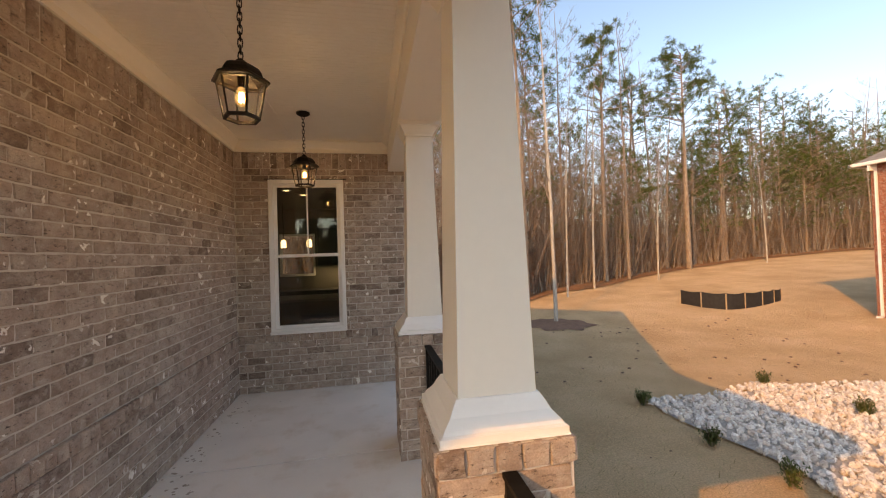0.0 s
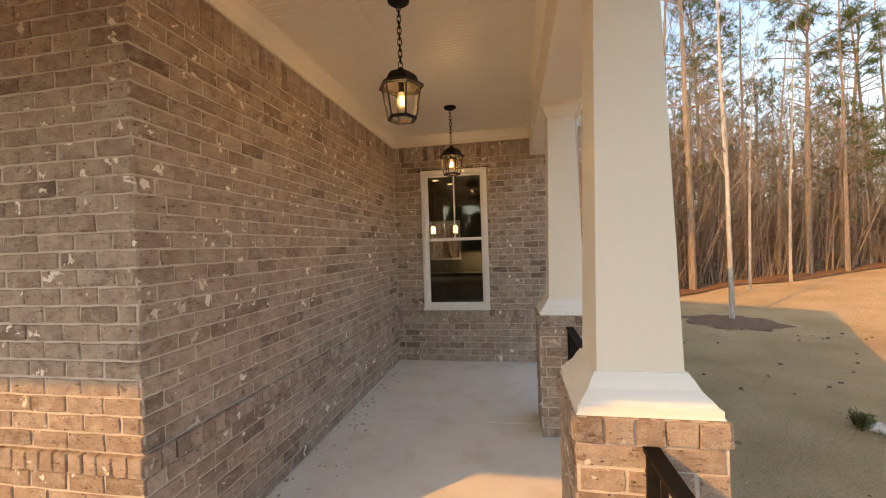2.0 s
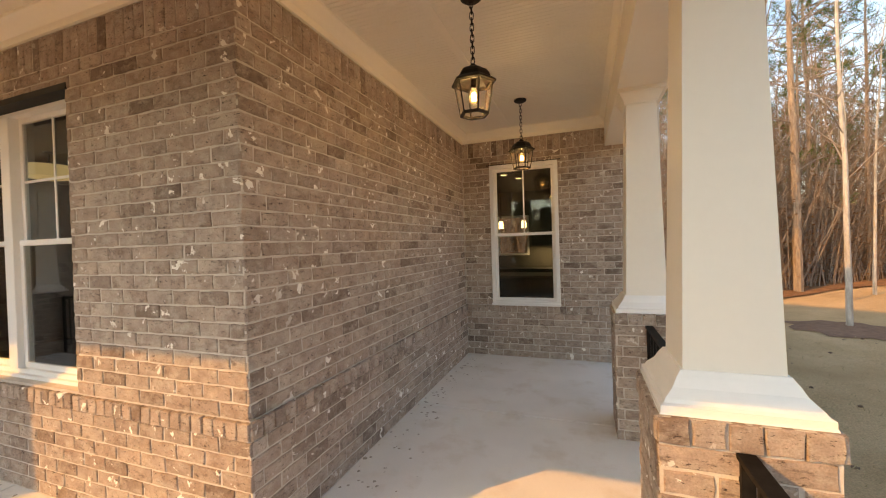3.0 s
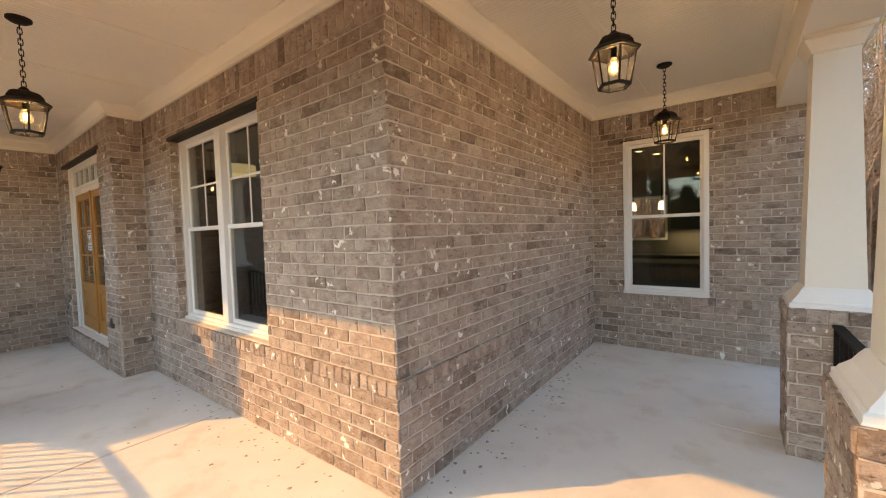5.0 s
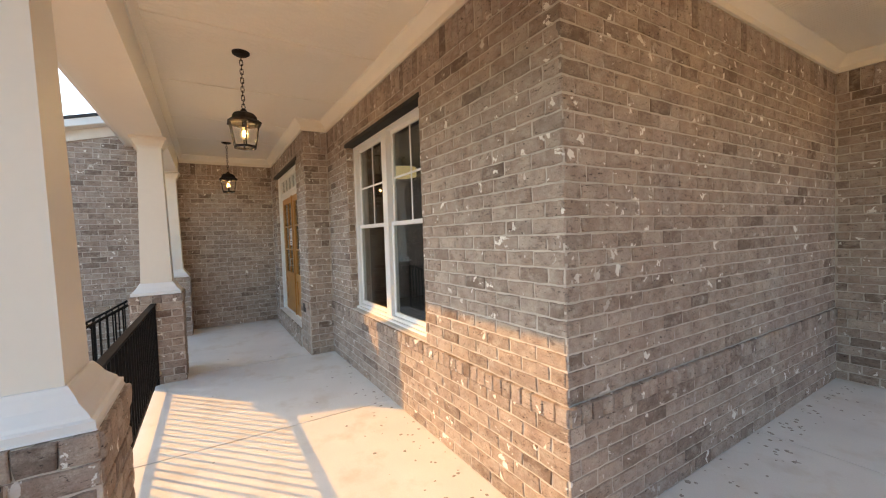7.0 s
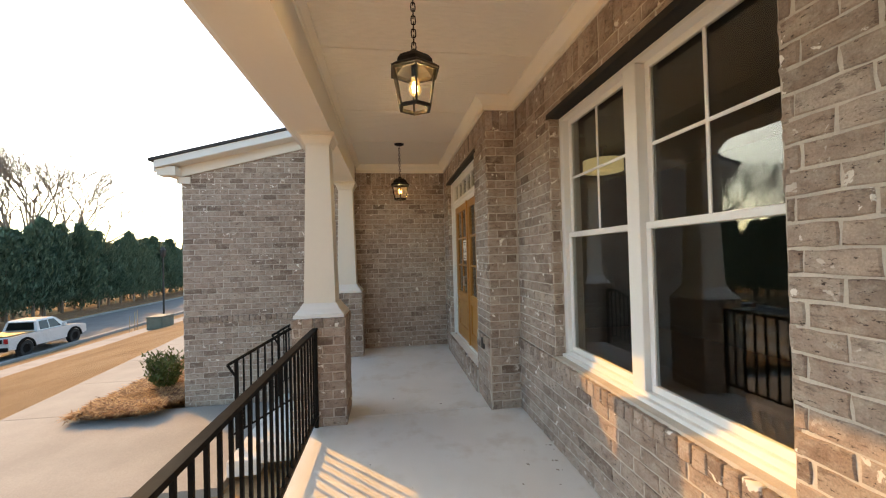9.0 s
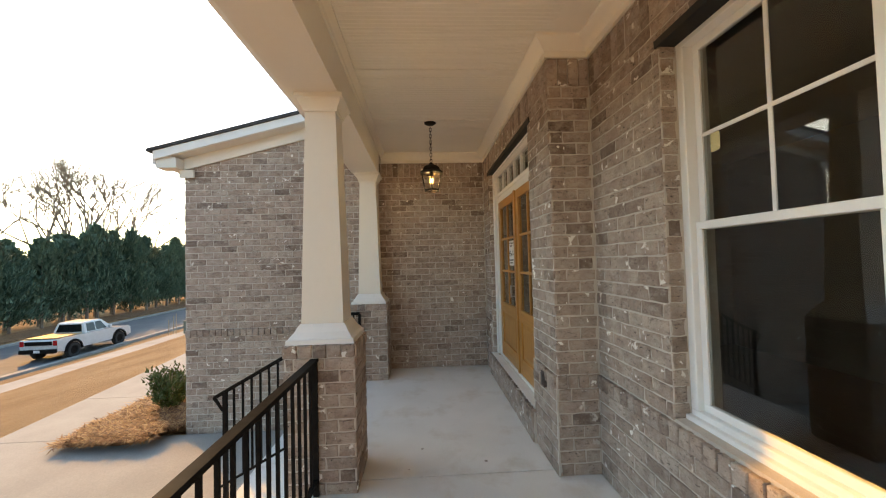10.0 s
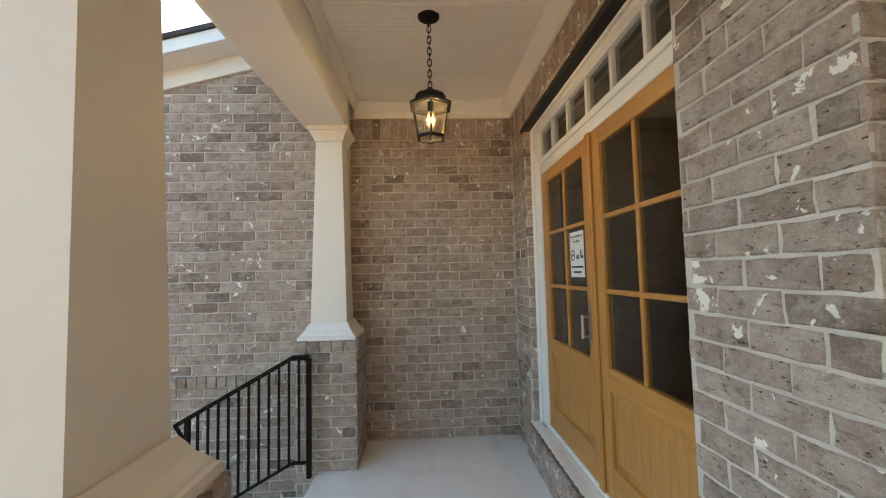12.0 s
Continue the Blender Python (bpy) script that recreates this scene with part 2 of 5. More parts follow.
wall_west = wall_body("wall_west", [(XF - 0.6, XF - R, -1.0, YD + 0.3, -0.9, CEIL + 0.3)], "taupe brick wall closing the porch's far end")
wall_garage = wall_body("wall_garage", [(XG - 0.3, XG - R, YG + R, -0.62, -1.4, 2.86)], "taupe brick side wall of the garage under a gable")
for ob, rows in ((wall_east, [(XE - R, XE + 0.006, YS + R, YB, -0.9, BAND - 0.012)]), (wall_south, [(XR, XE + 0.006, YS - 0.006, YS + R, -0.9, BAND - 0.012)]), (wall_north, [(XE, 0.62, YB - 0.006, YB + R, -0.9, BAND - 0.012)]),
                 (wall_door, [(D1, XR + 0.002, YD - 0.006, YD + R, -0.9, BAND - 0.012), (XF, D0, YD - 0.006, YD + R, -0.9, BAND - 0.012)])):
    part("plinth_bed", boxes(*rows), MORTAR, ob)

# gable of the garage, rising towards the house, with its roof edge
bm = bmesh.new()
gy0, gz0, slope = YG + R, 2.875, 0.252
pts = [(gy0, 2.862), (-0.62, 2.862), (-0.62, gz0 + slope * (-0.62 - gy0)), (gy0, gz0)]
loft(bm, [[(XG - 0.3, y, z) for y, z in pts], [(XG - R, y, z) for y, z in pts]])
garage_gable = tagged(part("wall_gable", bm, MORTAR), "brick gable of the garage", "wall", "", "structure")
garage_roof = empty("garage_roof", "low dark shingle roof with cream fascia boards", "roof", kind="structure")
def sloped(y0, y1, z_off0, z_off1, x0, x1):
    b = bmesh.new()
    z = lambda y: gz0 + slope * (y - gy0)
    sec = [(y0, z(y0) + z_off0), (y1, z(y1) + z_off0), (y1, z(y1) + z_off1), (y0, z(y0) + z_off1)]
    loft(b, [[(x0, y, q) for y, q in sec], [(x1, y, q) for y, q in sec]])
    bmesh.ops.recalc_face_normals(b, faces=b.faces)
    return b
part("frieze_board", sloped(YG - 0.06, -0.95, -0.10, 0.05, XG + 0.004, XG + 0.03), PAINT, garage_roof, "cream frieze board")
part("rake_board", sloped(YG - 0.24, -0.95, 0.055, 0.16, XG + 0.20, XG + 0.24), WHITE, garage_roof, "white rake board")
part("soffit", sloped(YG - 0.24, -0.95, 0.05, 0.07, XG - 0.3, XG + 0.20), PAINT, garage_roof)
part("shingles", sloped(YG - 0.31, 3.0, 0.165, 0.205, XG - 6.0, XG + 0.26), ROOF, garage_roof, "dark shingles")
part("fascia", boxes((XG - 6, XG + 0.2, YG - 0.27, YG - 0.24, 2.82, 2.96)), WHITE, garage_roof)
part("eave_return", boxes((XG + 0.004, XG + 0.20, YG - 0.23, YG + 0.02, 2.77, 2.90)), PAINT, garage_roof)
part("cornice_block", boxes((XG + 0.03, XG + 0.06, YG - 0.03, YG + 0.15, 2.67, 2.77)), PAINT, garage_roof)

# ---- floor: slab and its cast bays ----
floor = tagged(part("floor", boxes((XF, EOUT - 0.01, SOUT + 0.01, YS, -1.8, -0.05), (XE, EOUT - 0.01, YS, YB, -1.8, -0.05)), CONCRETE), "pale broom-finished concrete porch slab", "floor", "", "structure")
G = 0.007
for x0, x1, y0, y1 in ((XF, -5.585, SOUT, YD), (-5.585, -3.6, SOUT, YS), (-3.6, XE, SOUT, YS), (XE, EOUT, SOUT, YS), (XE, EOUT, YS, 3.175), (XE, EOUT, 3.175, YB)):
    part("concrete_bay", boxes((x0 + G, x1 - G, y0 + G, y1 - G, -0.06, 0.0), bevel=0.003), CONCRETE, floor)

# ---- ceiling with beadboard ----
def beadboard(x0, x1, y0, y1, along, z, pitch=0.041):
    b = bmesh.new()
    a0, a1 = (x0, x1) if along == "y" else (y0, y1)
    prof, u = [], a0
    while u < a1:
        prof += [(u, z), (min(u + pitch - 0.008, a1), z), (min(u + pitch - 0.004, a1), z + 0.004)]
        u += pitch
    row = []
    for u, h in prof:
        p, q = ((u, y0, h), (u, y1, h)) if along == "y" else ((x0, u, h), (x1, u, h))
        row.append((b.verts.new(p), b.verts.new(q)))
    for (a, c), (d, e) in zip(row, row[1:]):
        b.faces.new((a, d, e, c))
    box(b, x0, x1, y0, y1, z + 0.012, z + 0.25)
    return b


bm = beadboard(XF, 0.9, -1.1, YS - 0.3, "y", CEIL)
other = beadboard(XE - 0.1, 0.9, YS - 0.3, YB + 0.1, "x", CEIL)
me_tmp = bpy.data.meshes.new("tmp"); other.to_mesh(me_tmp); other.free(); bm.from_mesh(me_tmp); bpy.data.meshes.remove(me_tmp)
box(bm, XR - 0.2, XE, YS - 0.3, YS + 0.2, CEIL, CEIL + 0.2)
for x in (-7.03, -5.93, -4.72, -3.5, -2.28):
    box(bm, x - 0.03, x + 0.03, -0.6, YS - 0.02, CEIL - 0.007, CEIL + 0.01)
box(bm, -0.86, -0.80, YS, YB, CEIL - 0.007, CEIL + 0.01)
ceiling = tagged(part("ceiling", bm, CEILPAINT), "beige painted beadboard porch ceiling with flat battens", "ceiling", "", "structure")
tagged(part("roof_deck", boxes((XF - 0.4, 0.86, -1.25, YS + 0.6, CEIL + 0.27, CEIL + 0.33), (XE - 0.6, 0.86, YS, YB + 0.6, CEIL + 0.27, CEIL + 0.33), (-9.1, 0.9, YS, 11, CEIL + 0.262, CEIL + 0.266)), ROOF), "porch roof over the ceiling", "roof", "", "structure")

# ---- beams ----
BY0, BY1, BX0, BX1, BZ = -0.91, -0.58, 0.335, 0.665, 2.69
beam_south = tagged(part("beam_south", boxes((XG, BX1, BY0, BY1, BZ, CEIL + 0.25)), PAINT), "cream boxed porch beam over the front columns", "beam", "", "structure")
beam_east = tagged(part("beam_east", boxes((BX0, BX1, BY1, YB + 0.01, BZ, CEIL + 0.25)), PAINT), "cream boxed porch beam over the side columns", "beam", "", "structure")
part("beam_lip", boxes((XG, BX1 + 0.03, BY0 - 0.03, BY0 + 0.001, BZ + 0.02, BZ + 0.12)), PAINT, beam_south)
part("fascia", boxes((XG, BX1 + 0.18, BY0 - 0.34, BY0 - 0.30, CEIL + 0.02, CEIL + 0.24)), WHITE, beam_south)
part("soffit", boxes((XG, BX1 + 0.14, BY0 - 0.30, BY0, CEIL + 0.02, CEIL + 0.05)), PAINT, beam_south)
part("fascia", boxes((BX1 + 0.14, BX1 + 0.18, BY0 - 0.30, YB + 0.3, CEIL + 0.02, CEIL + 0.24)), WHITE, beam_east)
part("soffit", boxes((BX1, BX1 + 0.14, BY0, YB + 0.3, CEIL + 0.02, CEIL + 0.05)), PAINT, beam_east)

# ---- crown mouldings on the walls, and a flat bed under them ----
MITRES = {"trim_east": (-1, 0), "trim_south": (-1, 0), "trim_return": (0, 1), "trim_door": (-1, 0)}
CP = [(0, CROWN - 0.0), (0.018, CROWN), (0.018, CROWN + 0.045), (0.03, CROWN + 0.055), (0.05, CROWN + 0.075), (0.085, CROWN + 0.105), (0.095, CROWN + 0.115), (0.095, CEIL), (0, CEIL)]
for name, a, b, out in (("trim_east", (XE, YS), (XE, YB), (1, 0)), ("trim_south", (XE, YS), (XR, YS), (0, -1)), ("trim_north", (XE, YB), (BX0, YB), (0, -1)),
                        ("trim_return", (XR, YS), (XR, YD), (1, 0)), ("trim_door", (XR, YD), (XF, YD), (0, -1)), ("trim_west", (XF, YD), (XF, BY1), (1, 0)),
                        ("trim_beam_south", (XF, BY1), (BX0, BY1), (0, 1)), ("trim_beam_east", (BX0, BY1), (BX0, YB), (-1, 0))):
    b2 = bmesh.new()
    prof = CP if "beam" not in name else [(0, CEIL - 0.075), (0.012, CEIL - 0.075), (0.02, CEIL - 0.05), (0.055, CEIL - 0.015), (0.055, CEIL), (0, CEIL)]
    along = (Vector(b) - Vector(a)).normalized()
    m0, m1 = MITRES.get(name, (0, 0))
    loft(b2, [[(c[0] + out[0] * o + along.x * m * o, c[1] + out[1] * o + along.y * m * o, z) for o, z in prof] for c, m in ((a, m0), (b, m1))])
    bmesh.ops.recalc_face_normals(b2, faces=b2.faces)
    tagged(part(name, b2, CEILPAINT), "cream crown moulding under the ceiling", "moulding", "", "structure")

# ---- tapered columns on brick piers ----
PIER, PTOP = 0.235, 0.972
def column(cx, cy):
    ob = empty("porch_column", "cream tapered square column on a brick pier", "column", "tapered porch columns", (cx, cy, PTOP))
    b = bmesh.new()
    loft(b, [square(0.142, 0.10), square(0.105, BZ - PTOP - 0.09)])
    part("shaft", b, PAINT, ob)
    b = bmesh.new()
    loft(b, [square(h, z) for h, z in ((0.222, 0.004), (0.222, 0.028), (0.21, 0.034), (0.205, 0.045), (0.178, 0.075), (0.163, 0.105), (0.158, 0.112), (0.15, 0.125))])
    part("base_moulding", b, WHITE, ob, "white flared base moulding")
    b = bmesh.new()
    z = BZ - PTOP
    loft(b, [square(h, q) for h, q in ((0.118, z - 0.115), (0.118, z - 0.10), (0.126, z - 0.085), (0.15, z - 0.035), (0.165, z - 0.03), (0.165, z))])
    part("capital", b, PAINT, ob)
    b = bmesh.new()
    loft(b, [square(0.226, 0.0), square(0.224, 0.006)])
    part("caulk_line", b, WHITE, ob)
    return ob


PIERS = [(-2.0, -0.745), (-5.665, -0.715), (-8.095 + 0.0, -0.725), (0.505, 1.355), (0.505, 3.19), (0.505, -0.745)]
for cx, cy in PIERS:
    column(cx, cy)

# ---- iron railings ----
def railing(a, b, z0=0.0, z1=0.0, top=0.88, group="porch railings", label="black iron railing with thin square balusters", posts=(True, True), low=0.09):
    a, b = Vector((*a, z0)), Vector((*b, z1))
    run = (b - a)
    flat = Vector((run.x, run.y, 0))
    ob = empty("railing", label, "railing", group, a)
    side = Vector((-flat.y, flat.x, 0)).normalized()
    def bar(name, p, q, w, h):
        bb = bmesh.new()
        loft(bb, [[c + side * (s * w / 2) + Vector((0, 0, v * h)) for s, v in ((-1, 0), (1, 0), (1, 1), (-1, 1))] for c in (p, q)])
        bmesh.ops.recalc_face_normals(bb, faces=bb.faces)
        part(name, bb, BLACK, ob)
    up = Vector((0, 0, 1))
    zero = Vector((0, 0, 0))
    bar("top_rail", zero + up * (top - 0.03), run + up * (top - 0.03), 0.03, 0.02)
    bar("cap_rail", zero + up * (top - 0.012), run + up * (top - 0.012), 0.05, 0.016)
    bar("bottom_rail", zero + up * low, run + up * low, 0.03, 0.025)
    n = max(2, round(flat.length / 0.112))
    mb = bmesh.new()
    box(mb, -0.008, 0.008, -0.008, 0.008, low + 0.02, top - 0.02)
    me = bpy.data.meshes.new("baluster")
    mb.to_mesh(me); mb.free(); me.materials.append(BLACK)
    for i in range(1, n):
        o = new("baluster", me)
        o.parent, o.location = ob, run * (i / n)
    for want, p in zip(posts, (zero, run)):
        if want:
            part("post", boxes((p.x - 0.018, p.x + 0.018, p.y - 0.018, p.y + 0.018, p.z - 0.02, p.z + top - 0.012)), BLACK, ob)
    return ob


railing((-5.43, -0.745), (-2.235, -0.745))
railing((-1.765, -0.745), (0.27, -0.745))
railing((0.505, -0.51), (0.505, 1.12))
railing((0.505, 1.59), (0.505, 2.955))
# the two rails down the steps
ZW = -0.62
def stair_railing(x, y0, flat, run, drop, top=0.88, low=0.1):
    """A handrail level at the head, then sloping down the steps, with a turned-in foot."""
    ob = empty("stair_railing", "black iron stair railing sloping down the steps", "railing", "stair railings", (x, y0, 0))
    knee, foot = Vector((0, -flat, 0)), Vector((0, -flat - run, -drop))
    def bar(name, p, q, w, h, z):
        bb = bmesh.new()
        loft(bb, [[c + Vector((sx * w / 2, 0, z + sz * h)) for sx, sz in ((-1, 0), (1, 0), (1, 0.7), (0.6, 1), (-0.6, 1), (-1, 0.7))] for c in (p, q)])
        bmesh.ops.recalc_face_normals(bb, faces=bb.faces)
        return part(name, bb, BLACK, ob)
    head = Vector((0, 0, 0))
    for p, q in ((head, knee), (knee, foot)):
        bar("handrail", p, q, 0.044, 0.018, top - 0.014)
        bar("top_rail", p, q, 0.026, 0.016, top - 0.031)
        bar("bottom_rail", p, q, 0.026, 0.02, low)
    at = lambda d: Vector((0, -d, -drop * max(0.0, d - flat) / run))
    mb = box(bmesh.new(), -0.0075, 0.0075, -0.0075, 0.0075, low + 0.01, top - 0.02)
    me = bpy.data.meshes.new("baluster")
    mb.to_mesh(me); mb.free(); me.materials.append(BLACK)
    n = round((flat + run - 0.09) / 0.074)
    for i in range(1, n):
        o = new("baluster", me)
        o.parent, o.location = ob, at(i * (flat + run - 0.09) / n)
    end = at(flat + run - 0.09)
    part("post", boxes((-0.016, 0.016, -0.016, 0.016, 0.0, top - 0.02)), BLACK, ob)
    part("post", boxes((-0.016, 0.016, end.y - 0.016, end.y + 0.016, end.z - 0.12, end.z + top - 0.02)), BLACK, ob)
    part("foot_brace", tube(bmesh.new(), foot + Vector((0, 0, top - 0.01)), end + Vector((0, 0, top - 0.2)), 0.014, 0.011, 6), BLACK, ob)
    return ob


for x in (-6.2, -7.78):
    stair_railing(x, -0.83, 0.12, 0.84, 0.46)

# ---- steps to the walk ----
steps = empty("porch_steps", "concrete front steps between two iron rails", "steps", at=(-6.87, -0.8, ZW))
for i in range(3):
    top = -0.155 * (i + 1) - ZW
    part("tread", boxes((-0.96, 0.96, -0.30 * (i + 1), -0.30 * i, 0.0 if i == 2 else top - 0.2, top), bevel=0.006), CONCRETE, steps)

# ---- windows ----
def sash_window(name, x0, x1, z0, z1, y, lights, label):
    """A double-hung window with a white frame; lights: the number of sash bays side by side. Outside is -y."""
    ob = empty(name, label, "window", at=((x0 + x1) / 2, y, z0), kind="structure")
    h, w = z1 - z0, (x1 - x0) / 2
    f = 0.05
    part("window_frame", boxes((-w, w, 0, 0.09, h - f, h), (-w, w, 0, 0.09, 0, f), (-w, -w + f, 0, 0.09, f, h - f), (w - f, w, 0, 0.09, f, h - f), bevel=0.004), VINYL, ob)
    part("window_sill", boxes((-w - 0.005, w + 0.005, -0.03, 0.02, -0.012, 0.022), bevel=0.004), VINYL, ob)
    m = 0.055
    if lights == 2:
        part("mullion", boxes((-m, m, -0.006, 0.09, f, h - f), bevel=0.004), VINYL, ob)
        bays = ((-w + f, -m), (m, w - f))
    else:
        bays = ((-w + f, w - f),)
    mid = h * 0.5
    s = 0.038
    for a, b in bays:
        for nm, q0, q1, yy in (("lower_sash", f, mid + 0.02, 0.03), ("upper_sash", mid - 0.02, h - f, 0.052)):
            sash = part(nm, boxes((a, b, yy, yy + 0.03, q0, q0 + s), (a, b, yy, yy + 0.03, q1 - s, q1), (a, a + s, yy, yy + 0.03, q0 + s, q1 - s), (b - s, b, yy, yy + 0.03, q0 + s, q1 - s), bevel=0.003), VINYL, ob)
            g = part("pane", boxes((a + s, b - s, yy + 0.012, yy + 0.018, q0 + s, q1 - s)), GLASS, sash)
            g.visible_shadow = False
            if nm == "upper_sash":
                c = (a + b) / 2
                part("muntin", boxes((c - 0.009, c + 0.009, yy + 0.005, yy + 0.011, q0 + s, q1 - s)), VINYL, sash)
                if lights == 2:
                    zc = (q0 + q1) / 2
                    part("muntin", boxes((a + s, b - s, yy + 0.004, yy + 0.0105, zc - 0.009, zc + 0.009)), VINYL, sash)
    return ob


sash_window("window_1", SW0, SW1, SWZ0, SWZ1, 1.28, 2, "white twin double-hung window, panes dark and reflecting")
# lintel made deep and black, so it also paints the shaded gap below
tagged(part("window_lintel_shade", boxes((SW0 - 0.02, SW1 + 0.02, YS - 0.006, YS + 0.09, SWZ1 - 0.026, SWZ1 + 0.012)), LINTEL_SHADE), "black lintel thickened to paint the shaded gap over the twin window", "lintel", "", "structure")
# a thin black strip added as the shadow line above the end window
tagged(part("window_lintel_shade", boxes((BW0 - 0.04, BW1 + 0.04, YB - 0.003, YB + 0.05, BWZ1, BWZ1 + 0.012)), LINTEL_SHADE), "black strip painting the shadow line over the end window", "lintel", "", "structure")
sash_window("window_2", BW0, BW1, BWZ0, BWZ1, YB - 0.012, 1, "white double-hung window, panes showing a lit kitchen")

# ---- front door ----
DX = -6.905    # where the two leaves meet
door = empty("door_1", "honey-stained double front door with six-light glazing, closed", "door", at=(DX, 1.0, DZ0), kind="structure")
wl, wr, h = DX - D0, D1 - DX, DZ1 - DZ0
LT = 1.965     # the leaves' top above the sill
part("casing", boxes((-wl, -0.90, -0.035, 0.06, 0, h), (-0.90, wr, -0.035, 0.06, h - 0.06, h), (-0.90, wr, -0.02, 0.06, LT, LT + 0.075), bevel=0.005), WHITE, door, "white painted door casing")
part("casing_bead", boxes((-wl, -wl + 0.035, -0.06, -0.036, 0, h), (-wl + 0.036, wr, -0.06, -0.036, h - 0.035, h), bevel=0.005), WHITE, door)
part("threshold", boxes((-0.90, wr, -0.03, 0.06, 0, 0.03), bevel=0.004), WHITE, door, "pale metal threshold")
part("sill_board", boxes((-wl - 0.02, wr, -0.13, -0.061, -0.012, 0.006), (-0.90, wr, -0.061, -0.031, -0.012, 0.006), bevel=0.003), CONCRETE, door, "grey stone sill")
part("astragal", boxes((-0.028, 0.028, -0.04, -0.023, 0.03, LT), bevel=0.004), DOORWOOD, door)
t0, t1 = LT + 0.075, h - 0.06
span = (wr + 0.90) / 6
part("transom_frame", boxes((-0.90, wr, -0.03, 0.03, t0, t0 + 0.04), (-0.90, wr, -0.03, 0.03, t1 - 0.04, t1), *[(-0.90 + k * span - 0.013, -0.90 + k * span + 0.013, -0.025, 0.025, t0 + 0.04, t1 - 0.04) for k in range(7)], bevel=0.003), WHITE, door, "white transom frame")
for k in range(6):
    part("transom_pane", boxes((-0.90 + k * span + 0.013, -0.90 + (k + 1) * span - 0.013, 0.0, 0.006, t0 + 0.04, t1 - 0.04)), GLASS, door)
for a, b in ((-0.895, -0.005), (0.005, wr - 0.004)):
    lo, hi = 0.032, LT - 0.004
    st, g0, g1 = 0.108, 0.70, hi - 0.09
    leaf = part("door_leaf", boxes((a, a + st, -0.022, 0.022, lo, hi), (b - st, b, -0.022, 0.022, lo, hi), bevel=0.003), DOORWOOD, door)
    part("cross_rail", boxes((a + st, b - st, -0.0215, 0.0215, lo, lo + 0.17), (a + st, b - st, -0.0215, 0.0215, g0 - 0.12, g0), (a + st, b - st, -0.0215, 0.0215, g1, hi), bevel=0.003), RAILWOOD, leaf)
    bb = bmesh.new()
    x0, x1, z0, z1 = a + st, b - st, lo + 0.17, g0 - 0.12
    loft(bb, [[(x0 + i, yy, z0 + i), (x1 - i, yy, z0 + i), (x1 - i, yy, z1 - i), (x0 + i, yy, z1 - i)] for i, yy in ((0, 0.01), (0, -0.004), (0.012, -0.004), (0.05, -0.016))])
    bmesh.ops.recalc_face_normals(bb, faces=bb.faces)
    part("raised_panel", bb, DOORWOOD, leaf)
    mid = (a + b) / 2
    part("glazing_bars", boxes((mid - 0.012, mid + 0.012, -0.016, 0.016, g0, g1), *[(a + st, b - st, -0.015, 0.015, g0 + (g1 - g0) * k / 3 - 0.012, g0 + (g1 - g0) * k / 3 + 0.012) for k in (1, 2)], bevel=0.003), DOORWOOD, leaf)
    for k in range(3):
        for p, q in ((a + st, mid - 0.012), (mid + 0.012, b - st)):
            zz0, zz1 = g0 + (g1 - g0) * k / 3 + (0.012 if k else 0), g0 + (g1 - g0) * (k + 1) / 3 - (0.012 if k < 2 else 0)
            part("pane", boxes((p, q, -0.003, 0.003, zz0, zz1)), GLASS, leaf)
cx = 0.0
at_door = lambda rows: rows
handle = part("door_handle", boxes(*at_door([(-0.09, -0.045, -0.03, -0.022, 0.78, 1.02)]), bevel=0.004), CHROME, door, "satin nickel handle")
bb = bmesh.new(); tube(bb, (cx - 0.067, -0.075, 0.82), (cx - 0.067, -0.075, 0.95), 0.009); tube(bb, (cx - 0.067, -0.075, 0.83), (cx - 0.067, -0.03, 0.83), 0.008); tube(bb, (cx - 0.067, -0.075, 0.94), (cx - 0.067, -0.03, 0.94), 0.008)
part("grip", bb, CHROME, handle)
# the band over the door is lintel and painted shade in one
tagged(part("door_lintel_shade", boxes((D0 - 0.06, D1 + 0.08, YD - 0.008, YD + 0.1, DZ1 - 0.03, DZ1 + 0.014)), LINTEL_SHADE), "black lintel thickened to paint the shaded gap over the front door", "lintel", "", "structure")

